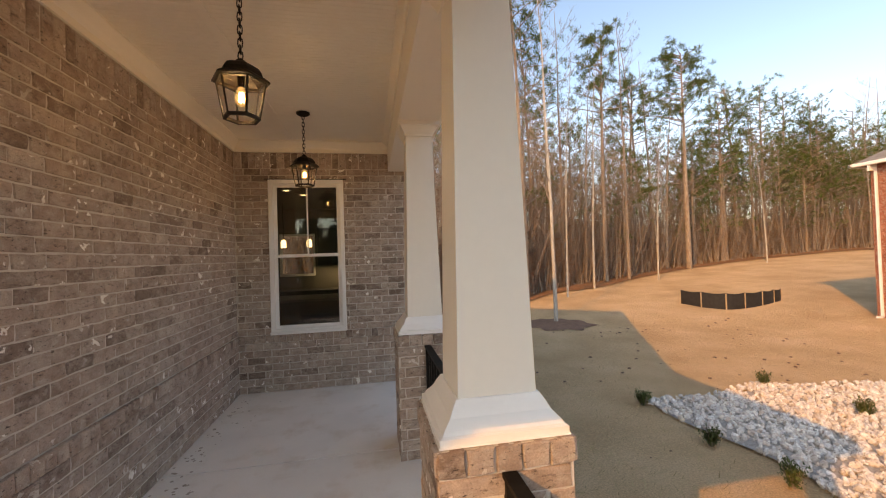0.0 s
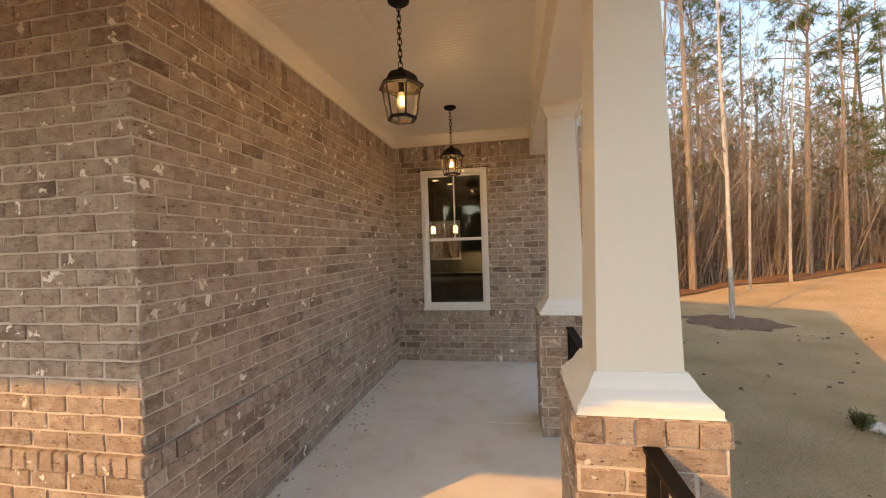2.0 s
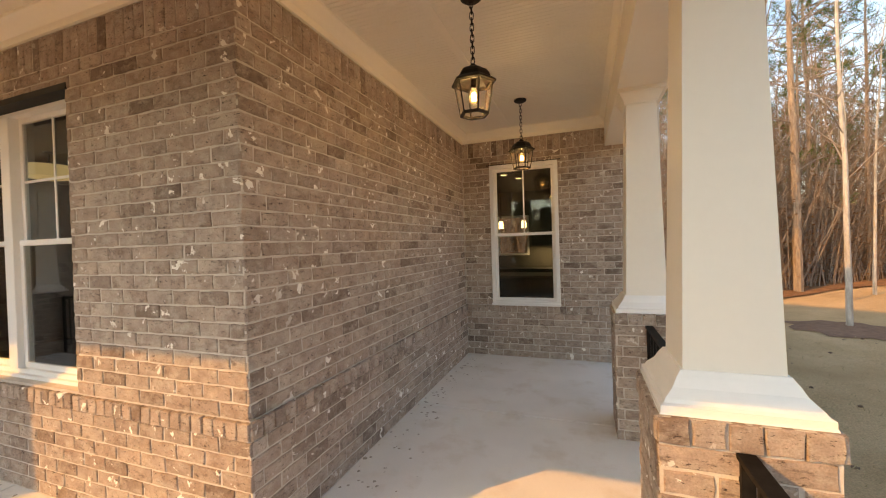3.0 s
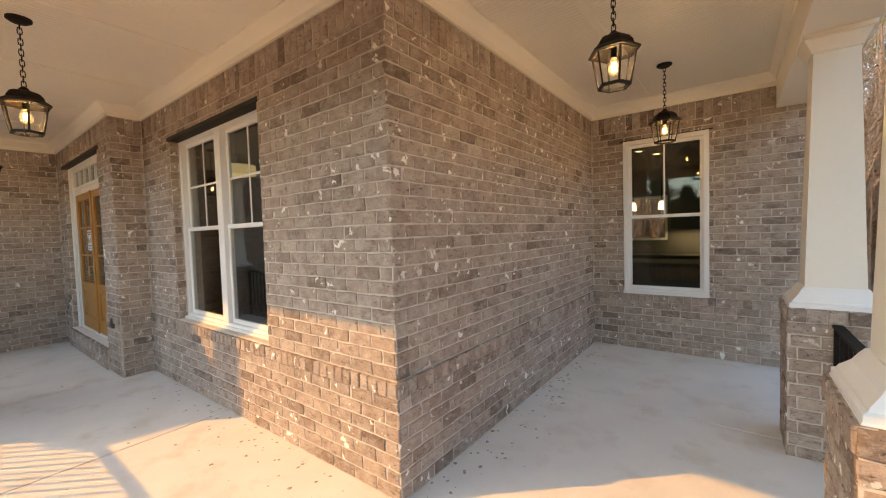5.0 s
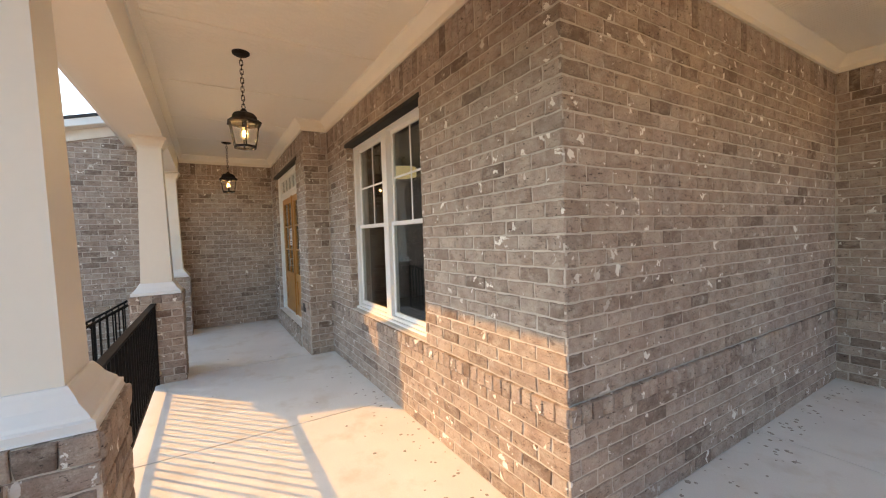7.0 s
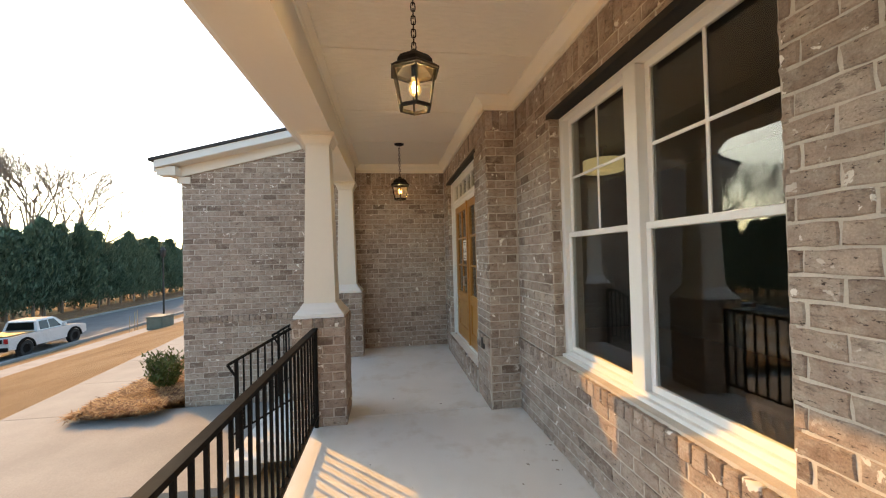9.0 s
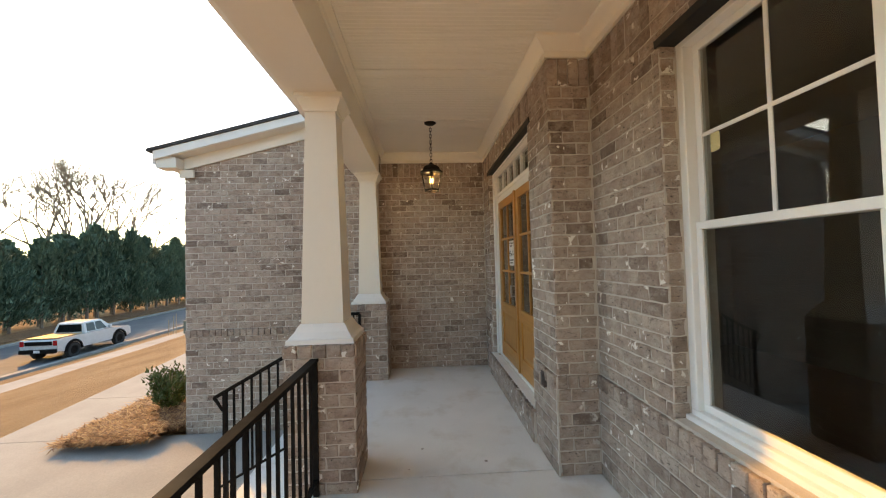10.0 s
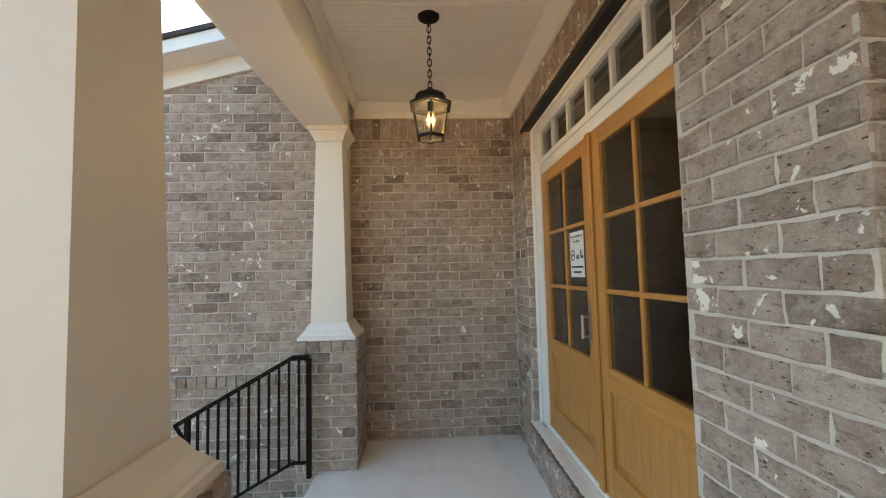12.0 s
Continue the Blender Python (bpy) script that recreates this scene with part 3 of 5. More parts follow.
# ---- lanterns ----
def lantern(x, y, bottom):
    ob = empty("pendant_lantern", "dark bronze six-sided pendant lantern with clear glass, lit", "lantern", "porch lanterns", (x, y, CEIL))
    z = bottom - CEIL
    bb = bmesh.new()
    loft(bb, [ring(r, q, 20) for r, q in ((0.066, 0.0), (0.066, -0.012), (0.05, -0.024), (0.016, -0.03))])
    part("canopy", bb, BRONZE, ob, smooth=False)
    ztop = z + 0.318
    n = max(3, int((-0.03 - ztop) / 0.034))
    lm = bmesh.new()
    prof = [(0.009, 0.022), (0.012, 0), (0.009, -0.022), (-0.009, -0.022), (-0.012, 0), (-0.009, 0.022)]
    for (a, b), (c, d) in zip(prof, prof[1:] + prof[:1]):
        tube(lm, (a, 0, b), (c, 0, d), 0.0032, n=5)
    me = bpy.data.meshes.new("chain_link"); lm.to_mesh(me); lm.free(); me.materials.append(BRONZE)
    for i in range(n):
        o = new("chain_link", me)
        o.parent = ob
        o.location, o.rotation_euler = (0, 0, -0.03 - (i + 0.5) * (-0.03 - ztop) / n), (0, 0, (i % 2) * math.pi / 2)
    bb = bmesh.new()
    loft(bb, [ring(r, q, 12) for r, q in ((0.008, ztop + 0.005), (0.02, ztop - 0.005), (0.03, ztop - 0.02), (0.03, ztop - 0.03))])
    part("finial", bb, BRONZE, ob)
    bb = bmesh.new()
    loft(bb, [ring(r, q, 6) for r, q in ((0.03, ztop - 0.024), (0.062, ztop - 0.03), (0.085, ztop - 0.044), (0.101, ztop - 0.066), (0.107, ztop - 0.088), (0.115, ztop - 0.092), (0.136, ztop - 0.108), (0.142, ztop - 0.112), (0.142, ztop - 0.121), (0.118, ztop - 0.121), (0.09, ztop - 0.09), (0.03, ztop - 0.05))])
    part("hood", bb, BRONZE, ob)
    zb, zt, rb, rt = z + 0.012, ztop - 0.118, 0.086, 0.12
    for q, r, s in ((zt, rt, 0.016), (zb, rb, 0.016)):
        bb = bmesh.new()
        loft(bb, [ring(r + 0.006, q - s / 2, 6), ring(r + 0.006, q + s / 2, 6), ring(r - 0.012, q + s / 2, 6), ring(r - 0.012, q - s / 2, 6), ring(r + 0.006, q - s / 2, 6)], close=False)
        part("frame_ring", bb, BRONZE, ob)
    for i in range(6):
        a, b = ring(rb, zb, 6)[i], ring(rt, zt, 6)[i]
        bb = bmesh.new(); tube(bb, a, b, 0.006, n=4)
        part("corner_bar", bb, BRONZE, ob)
        a2, b2 = ring(rb - 0.004, zb, 6)[(i + 1) % 6], ring(rt - 0.004, zt, 6)[(i + 1) % 6]
        a1, b1 = ring(rb - 0.004, zb, 6)[i], ring(rt - 0.004, zt, 6)[i]
        bb = bmesh.new()
        inn = lambda p, k: (p[0] * k, p[1] * k, p[2])
        loft(bb, [[a1, a2, b2, b1], [inn(a1, 0.97), inn(a2, 0.97), inn(b2, 0.97), inn(b1, 0.97)]])
        bmesh.ops.recalc_face_normals(bb, faces=bb.faces)
        g = part("pane", bb, LAMPGLASS, ob)
        g.visible_shadow = False
    bb = bmesh.new(); tube(bb, (0, 0, ztop - 0.06), (0, 0, zt - 0.03), 0.017, n=10)
    part("socket", bb, BRONZE, ob)
    zc = zt - 0.078
    bb = bmesh.new()
    loft(bb, [ring(r, q, 12) for r, q in ((0.014, zc + 0.05), (0.022, zc + 0.032), (0.031, zc + 0.008), (0.034, zc - 0.012), (0.03, zc - 0.032), (0.018, zc - 0.046), (0.006, zc - 0.05))])
    g = part("bulb", bb, BULB, ob, "clear filament bulb, lit", True)
    g.visible_shadow = False
    bb = bmesh.new()
    for k in range(6):
        c, s = math.cos(k * math.pi / 3) * 0.011, math.sin(k * math.pi / 3) * 0.011
        tube(bb, (c, s, zc + 0.024), (c * 1.3, s * 1.3, zc - 0.028), 0.0035, n=5)
    part("filament", bb, FILAMENT, ob, "glowing amber filament")
    lamp = new("lantern_light", bpy.data.lights.new("lantern_light", "POINT"))
    lamp.data.energy, lamp.data.color, lamp.data.shadow_soft_size = 3.8, (1.0, 0.68, 0.36), 0.02
    lamp.parent, lamp.location = ob, (0, 0, zc)
    return ob


for x, y, b in ((-0.547, 2.06, 2.318), (-0.535, 3.93, 2.31), (-3.83, 0.085, 2.275), (-7.1, 0.10, 2.275)):
    lantern(x, y, b)

# ---- ground ----
def smooth(a, b, v):
    t = min(1.0, max(0.0, (v - a) / (b - a)))
    return t * t * (3 - 2 * t)


def height(x, y):
    base = GROUND - 0.80 * smooth(-2.0, 2.0, x) * smooth(-6, -1, y)
    street = -0.76 - (-6.0 - max(y, -19.5)) * 0.2 if y < -6 else -0.74
    z = base if y > -5 else base + (street - base) * smooth(-5.0, -7.0, y)
    if y < -6:
        z = min(z, street)
    if y < -19.5:
        z = -3.4
    if y < -29:
        z += 0.03 * (-29 - y)
    r = math.hypot(x, y)
    if y > -2 and r > 17:
        z += (r - 17) * 0.058 * smooth(-2, 8, y)
    return z


GRASS, ntg, bg = mat("dormant_grass")
pg = where(ntg)
cg = ramp(ntg, noise_of(ntg, pg, 0.55, 5.0), [(0.3, (0.52, 0.365, 0.205)), (0.55, (0.64, 0.465, 0.275)), (0.75, (0.72, 0.54, 0.335))])
cg = mix(ntg, 0.5, cg, ramp(ntg, noise_of(ntg, pg, 40.0, 4.0, 0.7), [(0.32, (0.4, 0.36, 0.32)), (0.66, (1.25, 1.22, 1.15))]), "MULTIPLY")
cg = mix(ntg, ramp(ntg, noise_of(ntg, pg, 2.6, 5.0, 0.7, (1, 3, 1)), [(0.55, (0,) * 3), (0.75, (0.6,) * 3)]), cg, (0.43, 0.34, 0.19))
# the lawn's colour is multiplied darker from y -2 to y -6
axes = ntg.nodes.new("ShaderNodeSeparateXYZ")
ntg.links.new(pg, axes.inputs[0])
streetward = nd(ntg, "ShaderNodeMapRange", From_Min=-2.0, From_Max=-6.0)
ntg.links.new(axes.outputs[1], streetward.inputs[0])
cg = mix(ntg, streetward.outputs[0], cg, mix(ntg, 1.0, cg, (0.6, 0.56, 0.54), "MULTIPLY"))
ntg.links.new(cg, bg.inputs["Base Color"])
bg.inputs["Roughness"].default_value = 1.0
bg.inputs["Specular IOR Level"].default_value = 0.1
bump(ntg, bg, noise_of(ntg, pg, 28.0, 6.0, 0.8), 0.9, 0.05)

def spaced(lo, hi, near0, near1):
    v, out = lo, []
    while v < hi:
        out.append(v)
        d = max(near0 - v, v - near1, 0)
        v += 0.7 + d * 0.12
    return out + [hi]


xs, ys = spaced(-400, 400, -16, 18), spaced(-400, 400, -20, 18)
bm = bmesh.new()
grid = [[bm.verts.new((x, y, height(x, y) + 0.02 * noise.noise(Vector((x * 0.4, y * 0.4, 0))))) for y in ys] for x in xs]
for i in range(len(xs) - 1):
    for j in range(len(ys) - 1):
        bm.faces.new((grid[i][j], grid[i + 1][j], grid[i + 1][j + 1], grid[i][j + 1]))
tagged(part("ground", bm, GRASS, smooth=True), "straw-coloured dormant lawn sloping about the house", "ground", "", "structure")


def ribbon(name, material, label, category, line, width, lift, thick=0.1, step=1.0):
    """A flat band that follows the ground along a line on the plan."""
    bb = bmesh.new()
    rows = []
    for (x0, y0), (x1, y1) in zip(line, line[1:]):
        n = max(1, int(math.hypot(x1 - x0, y1 - y0) / step))
        for i in range(n + 1):
            rows.append((x0 + (x1 - x0) * i / n, y0 + (y1 - y0) * i / n, x1 - x0, y1 - y0))
    rings = []
    for x, y, dx, dy in rows:
        l = math.hypot(dx, dy)
        nx, ny = -dy / l * width / 2, dx / l * width / 2
        z = height(x, y) + lift
        rings.append([(x + nx, y + ny, z), (x - nx, y - ny, z), (x - nx, y - ny, z - thick), (x + nx, y + ny, z - thick)])
    loft(bb, rings)
    bmesh.ops.recalc_face_normals(bb, faces=bb.faces)
    return tagged(part(name, bb, material), label, category, "", "structure")



# ---- street side ----
ribbon("road", ASPHALT, "grey asphalt street", "road", [(-150, -27.7), (60, -20.2)], 7.4, 0.05, 0.2, 3.0)
for off, name in ((3.85, "kerb"), (-3.85, "kerb_far")):
    ribbon(name, WALKWAY, "pale concrete kerb along the street", "kerb", [(-150, -27.7 + off), (60, -20.2 + off)], 0.35, 0.17, 0.3, 3.0)
ribbon("pavement", WALKWAY, "pale concrete pavement between two lawns", "pavement", [(-150, -17.6), (60, -10.2)], 1.3, 0.05, 0.12, 1.5)
front_walk = empty("front_walk", "pale concrete front walk with sawn joints", "walk", kind="structure")
for x0, x1, y0, y1 in ((-8.0, -5.75, -2.9, -1.7), (-8.0, -5.75, -4.3, -2.9), (-6.4, -4.9, -5.45, -4.3), (-8.0, -6.4, -5.45, -4.3), (-9.6, -8.0, -5.62, -4.42), (-11.2, -9.6, -5.78, -4.58), (-12.8, -11.2, -5.94, -4.74), (-14.4, -12.8, -6.1, -4.9), (-16.0, -14.4, -6.3, -5.1)):
    bb = bmesh.new()
    k = 0.103 if x1 <= -8.0 else 0.0
    sec = lambda x, s: [(x, y0 + s, ZW), (x, y1 + s, ZW), (x, y1 + s, ZW - 0.3), (x, y0 + s, ZW - 0.3)]
    loft(bb, [sec(x0 + 0.006, 0.0), sec(x1 - 0.006, k * 1.5)])
    bmesh.ops.recalc_face_normals(bb, faces=bb.faces)
    part("concrete_slab", bb, WALKWAY, front_walk)
STRAW = surface("pine_straw", (0.07, 0.03, 0.014), (0.44, 0.23, 0.095), 32, 0.95, fine=90, relief=1.0, depth=0.04, stretch=(1, 2.2, 1), grain=0.5)
bb = bmesh.new()
rows = []
for i in range(29):
    x = -7.72 - i * 0.25
    y0, y1 = (-4.36 if x > -8 else -4.4 + (x + 8) * 0.1), (-2.3 if x > -8.05 else -3.1)
    if x > -8.05:
        y0, y1 = y0, -2.6 + (x + 7.62) * 0.9 - 0.6
    rows.append([bb.verts.new((x, y0 + (y1 - y0) * j / 8, ZW - 0.015 if i == 0 or j in (0, 8) else ZW + 0.02 + 0.03 * math.sin(math.pi * j / 8) ** 0.7 + 0.03 * noise.noise(Vector((x * 2, j * 0.5, 0))))) for j in range(9)])
for a, b in zip(rows, rows[1:]):
    for j in range(8):
        bb.faces.new((a[j], b[j], b[j + 1], a[j + 1]))
bmesh.ops.recalc_face_normals(bb, faces=bb.faces)
tagged(part("mulch_bed", bb, STRAW, smooth=True), "mounded bed of rust pine straw by the garage", "mulch", "", "structure")
def straw_material():
    m, nt, b = mat("loose_straw")
    rnd = nt.nodes.new("ShaderNodeNewGeometry").outputs["Random Per Island"]
    nt.links.new(ramp(nt, rnd, [(0.0, (0.10, 0.042, 0.018)), (0.35, (0.24, 0.115, 0.045)), (0.7, (0.40, 0.21, 0.085)), (1.0, (0.56, 0.36, 0.17))]), b.inputs["Base Color"])
    b.inputs["Roughness"].default_value = 0.8
    return m


# tufts of fallen needles, each a fan of thin blades that lie one over another
rng = random.Random(5)
vs, fs = [], []
for i in range(5200):
    x = -7.68 - abs(rng.gauss(0, 1.4))
    y = rng.uniform(-4.36, -3.25 + (x + 7.62) * 0.5 if x > -8.05 else -3.2)
    t = (y + 4.4) / 1.6
    z = ZW + 0.035 + 0.05 * max(0.0, math.sin(math.pi * min(1, max(0, t)))) ** 0.7 + 0.03 * noise.noise(Vector((x * 3, y * 3, 4)))
    a0, lift = rng.uniform(0, 6.28), rng.uniform(-0.05, 0.4)
    for j in range(7):
        a, l = a0 + rng.gauss(0, 0.5), rng.uniform(0.08, 0.19)
        d = Vector((math.cos(a), math.sin(a), lift + rng.uniform(-0.12, 0.12))) * l
        p = Vector((x, y, z)) + Vector((rng.gauss(0, 0.03), rng.gauss(0, 0.03), 0.01))
        s = Vector((-d.y, d.x, 0)).normalized() * 0.008
        m = p + d * 0.55 + Vector((0, 0, 0.02))
        k = len(vs)
        vs += [tuple(p - s), tuple(p + s), tuple(m + s), tuple(m - s), tuple(p + d)]
        fs += [(k, k + 1, k + 2, k + 3), (k + 3, k + 2, k + 4)]
me = bpy.data.meshes.new("straw_needles"); me.from_pydata(vs, [], fs); me.materials.append(straw_material())
tagged(new("straw_needles", me), "loose rust pine straw needles", "mulch", "", "stuff")


# ---- plants ----
def leaf_material(name, low, high):
    m, nt, b = mat(name)
    c = ramp(nt, nt.nodes.new("ShaderNodeNewGeometry").outputs["Random Per Island"], [(0.0, low), (1.0, high)])
    c = mix(nt, 0.4, c, ramp(nt, noise_of(nt, where(nt), 1.4), [(0.3, (0.55,) * 3), (0.7, (1.3,) * 3)]), "MULTIPLY")
    nt.links.new(c, b.inputs["Base Color"])
    b.inputs["Roughness"].default_value = 0.7
    b.inputs["Specular IOR Level"].default_value = 0.2
    return m


NEEDLE = leaf_material("pine_needles", (0.075, 0.12, 0.03), (0.18, 0.22, 0.065))
HEDGE = leaf_material("cypress_foliage", (0.085, 0.135, 0.095), (0.16, 0.22, 0.14))
SHRUB = leaf_material("shrub_leaves", (0.05, 0.075, 0.02), (0.12, 0.14, 0.045))
RUST = leaf_material("dead_leaves", (0.16, 0.07, 0.03), (0.32, 0.17, 0.07))
BARK = surface("pine_bark", (0.2, 0.155, 0.12), (0.4, 0.32, 0.25), 5, 0.95, fine=25, relief=0.9, depth=0.03, stretch=(3, 3, 0.6))
PALEBARK = surface("pale_bark", (0.33, 0.3, 0.26), (0.56, 0.52, 0.46), 4, 0.9, fine=30, relief=0.6, depth=0.02, stretch=(2, 2, 0.7))
TWIG = surface("bare_twigs", (0.19, 0.15, 0.12), (0.35, 0.28, 0.22), 3, 0.95, fine=20, relief=0.3)


class Raw:
    """Loose triangles and limbs gathered into one mesh."""
    def __init__(self):
        self.v, self.f = [], []

    def limb(self, a, b, r0, r1, n=4):
        q = (b - a).to_track_quat("Z", "Y")
        k = len(self.v)
        for p, r in ((a, r0), (b, r1)):
            self.v += [tuple(p + q @ Vector((r * math.cos(6.2832 * i / n), r * math.sin(6.2832 * i / n), 0))) for i in range(n)]
        self.f += [(k + i, k + (i + 1) % n, k + n + (i + 1) % n, k + n + i) for i in range(n)]

    def blade(self, p, d, w):
        s = d.cross(Vector((0.3, 0.2, 1))).normalized() * w
        k = len(self.v)
        self.v += [tuple(p - s), tuple(p + s), tuple(p + d)]
        self.f.append((k, k + 1, k + 2))

    def mesh(self, name, material):
        me = bpy.data.meshes.new(name)
        me.from_pydata(self.v, [], self.f)
        me.materials.append(material)
        return me


def away(rng, up=0.0, spread=1.0):
    a = rng.uniform(0, 6.2832)
    return Vector((math.cos(a) * spread, math.sin(a) * spread, up)).normalized()


def trunk_line(rng, h, bend):
    p, out = Vector((0, 0, -0.3)), []
    n = 9
    dx, dy = rng.uniform(-bend, bend), rng.uniform(-bend, bend)
    for i in range(n + 1):
        t = i / n
        out.append(Vector((dx * t * t * h + rng.uniform(-0.06, 0.06) * t, dy * t * t * h + rng.uniform(-0.06, 0.06) * t, t * h - 0.3 * (1 - t))))
    return out


def along(line, t):
    u = t * (len(line) - 1)
    i = min(int(u), len(line) - 2)
    return line[i].lerp(line[i + 1], u - i)


def pine(seed, h, r, bark, low=0.6, limbs=34, tufts=6, needles=44, wide=0.018):
    rng = random.Random(seed)
    line = trunk_line(rng, h, 0.03)
    wood, green = Raw(), Raw()
    for i in range(len(line) - 1):
        wood.limb(line[i], line[i + 1], r * (1 - 0.85 * i / 9), r * (1 - 0.85 * (i + 1) / 9), 8)
    for k in range(limbs):
        t = low + (1 - low) * (k / limbs) ** 0.9
        if k < 6:
            t = rng.uniform(0.25, low)
        a = along(line, min(t, 0.99))
        l = (h * 0.17 * (1.15 - t) / 0.5 + 0.6) * rng.uniform(0.6, 1.15) * (0.6 if k < 6 else 1)
        d = away(rng, rng.uniform(0.05, 0.6))
        tip = a + d * l
        wood.limb(a, a.lerp(tip, 0.5) + Vector((0, 0, 0.1)), 0.045, 0.03)
        wood.limb(a.lerp(tip, 0.5) + Vector((0, 0, 0.1)), tip, 0.03, 0.01)
        if k < 6 and rng.random() < 0.6:
            continue
        for c in range(tufts):
            cp = a.lerp(tip, rng.uniform(0.45, 1.05)) + Vector([rng.gauss(0, 0.28) for _ in range(3)])
            for _ in range(needles):
                dd = Vector([rng.gauss(0, 1) for _ in range(3)])
                dd.z = dd.z * 0.7 + 0.25
                dd = dd.normalized()
                green.blade(cp + dd * rng.uniform(0, 0.2), dd * rng.uniform(0.14, 0.3), wide)
    ob = empty("pine_tree", "tall pine with a bare trunk and a ragged green crown", "tree", "woodland pines", kind="")
    o = new("trunk", wood.mesh("trunk", bark)); o.parent = ob
    o = new("crown", green.mesh("crown", NEEDLE)); o.parent = ob
    return ob


def bare_tree(seed, h, r, bark, name="bare_tree", label="leafless grey-brown woodland tree", group="bare woodland trees", start=0.3, count=22):
    rng = random.Random(seed)
    line = trunk_line(rng, h, 0.06)
    wood, twig = Raw(), Raw()
    for i in range(len(line) - 1):
        wood.limb(line[i], line[i + 1], r * (1 - 0.9 * i / 9), r * (1 - 0.9 * (i + 1) / 9), 6)
    for k in range(count):
        t = start + (0.97 - start) * k / count
        a = along(line, t)
        l = h * 0.24 * (1.25 - t) * rng.uniform(0.7, 1.25)
        d = away(rng, rng.uniform(0.5, 1.3))
        m = a + d * l * 0.5
        tip = m + (d + Vector((0, 0, 0.35))).normalized() * l * 0.5
        rb = r * 0.32 * (1.1 - t)
        twig.limb(a, m, rb, rb * 0.7); twig.limb(m, tip, rb * 0.7, rb * 0.3)
        for c in range(7):
            q = rng.uniform(0.3, 1.0)
            p = a.lerp(m, q * 2) if q < 0.5 else m.lerp(tip, q * 2 - 1)
            dd = (d + away(rng, rng.uniform(0.2, 0.9)) * 0.9).normalized()
            l2 = l * rng.uniform(0.2, 0.42)
            e = p + dd * l2
            twig.limb(p, e, rb * 0.3, rb * 0.12, 3)
            for _ in range(4):
                p2 = p.lerp(e, rng.uniform(0.3, 1))
                twig.blade(p2, (dd + away(rng, 0.5)).normalized() * l2 * rng.uniform(0.4, 0.8), max(0.007, rb * 0.09))
    ob = empty(name, label, "tree", group)
    o = new("trunk", wood.mesh("trunk", bark)); o.parent = ob
    o = new("crown", twig.mesh("crown", TWIG)); o.parent = ob
    return ob


def edge(az):
    """How far the wood's edge lies from the porch, by bearing from north."""
    pts = [(-40, 18), (5, 18), (20, 22), (35, 31), (45, 42), (57, 56), (80, 68), (100, 78)]
    for (a, d), (b, e) in zip(pts, pts[1:]):
        if az <= b:
            return d + (e - d) * (az - a) / (b - a)
    return 70


def put(proto, x, y, turn, size):
    return copy_thing(proto, Matrix.Translation((x, y, height(x, y))) @ pose(0, 0, 0, 0, 0, turn)) if size == 1 else scaled(copy_thing(proto, Matrix.Translation((x, y, height(x, y))) @ pose(0, 0, 0, 0, 0, turn)), size)


def scaled(ob, s):
    ob.scale = (s, s, s)
    return ob


rng = random.Random(11)
PINES = [pine(20 + i, h, 0.17 + 0.02 * i, BARK, 0.6, (34, 34, 34, 62)[i]) for i, h in enumerate((18, 21.5, 15.5, 18.5))]
DENSE = [pine(80 + i, h, 0.2, BARK, 0.3, 50, 5, 27, 0.027) for i, h in enumerate((15, 17.5, 13.5))]
BARES = [bare_tree(40 + i, h, r, (PALEBARK, BARK, PALEBARK, BARK, PALEBARK)[i]) for i, (h, r) in enumerate(((16, 0.09), (19, 0.13), (13, 0.07), (21, 0.16), (11, 0.05)))]
first = [(PINES[1], 9.05, 21.49), (BARES[0], 7.74, 15.29), (PINES[0], 16.57, 25.07), (PINES[3], 26.23, 28.05), (BARES[2], 11.32, 20.89), (BARES[1], 13.35, 25.07), (BARES[3], 23.25, 29.84), (PINES[2], 20.86, 28.05), (BARES[4], 9.89, 19.58)]
first += [(DENSE[0], 33.0, 31.0), (DENSE[1], 40.0, 33.0), (DENSE[2], 46.0, 32.0)]
for p, x, y in first:
    p.location = (x, y, height(x, y))
for p, x, y, s in ((BARES[3], 7.86, 22.45, 1.0), (BARES[0], 14.3, 22.92, 0.9), (BARES[1], 18.59, 25.31, 1), (PINES[0], 11.67, 26.26, 1.05), (PINES[2], 35.77, 32.23, 1.1), (PINES[1], 6.19, 20.89, 1.0), (BARES[2], 20.03, 24.12, 0.9), (BARES[4], 29.21, 30.44, 1.0), (BARES[2], 33.39, 27.46, 0.9)):
    put(p, x, y, rng.uniform(0, 360), s)
for i in range(300):
    az = rng.uniform(-20, 82) if i < 220 else rng.uniform(42, 80)
    d = edge(az) + 0.8 + 34 * rng.random() ** 1.5
    x, y = d * math.sin(radians(az)), d * math.cos(radians(az))
    if x < -2 and y < 14:
        continue
    far = d - edge(az) > 16
    p = rng.choice(DENSE if az > 40 or rng.random() < 0.4 else PINES) if rng.random() < (0.7 if az > 42 else 0.42 if far else 0.07) else rng.choice(BARES)
    put(p, x, y, rng.uniform(0, 360), rng.uniform(0.5, 0.85) * (1.0 if az < 43 else 1.2))
# evergreens deeper in the wood
for i in range(30):
    az = rng.uniform(-4, 38)
    d = edge(az) + 9 + 24 * rng.random()
    x, y = d * math.sin(radians(az)), d * math.cos(radians(az))
    put(rng.choice(DENSE), x, y, rng.uniform(0, 360), rng.uniform(0.75, 1.05))
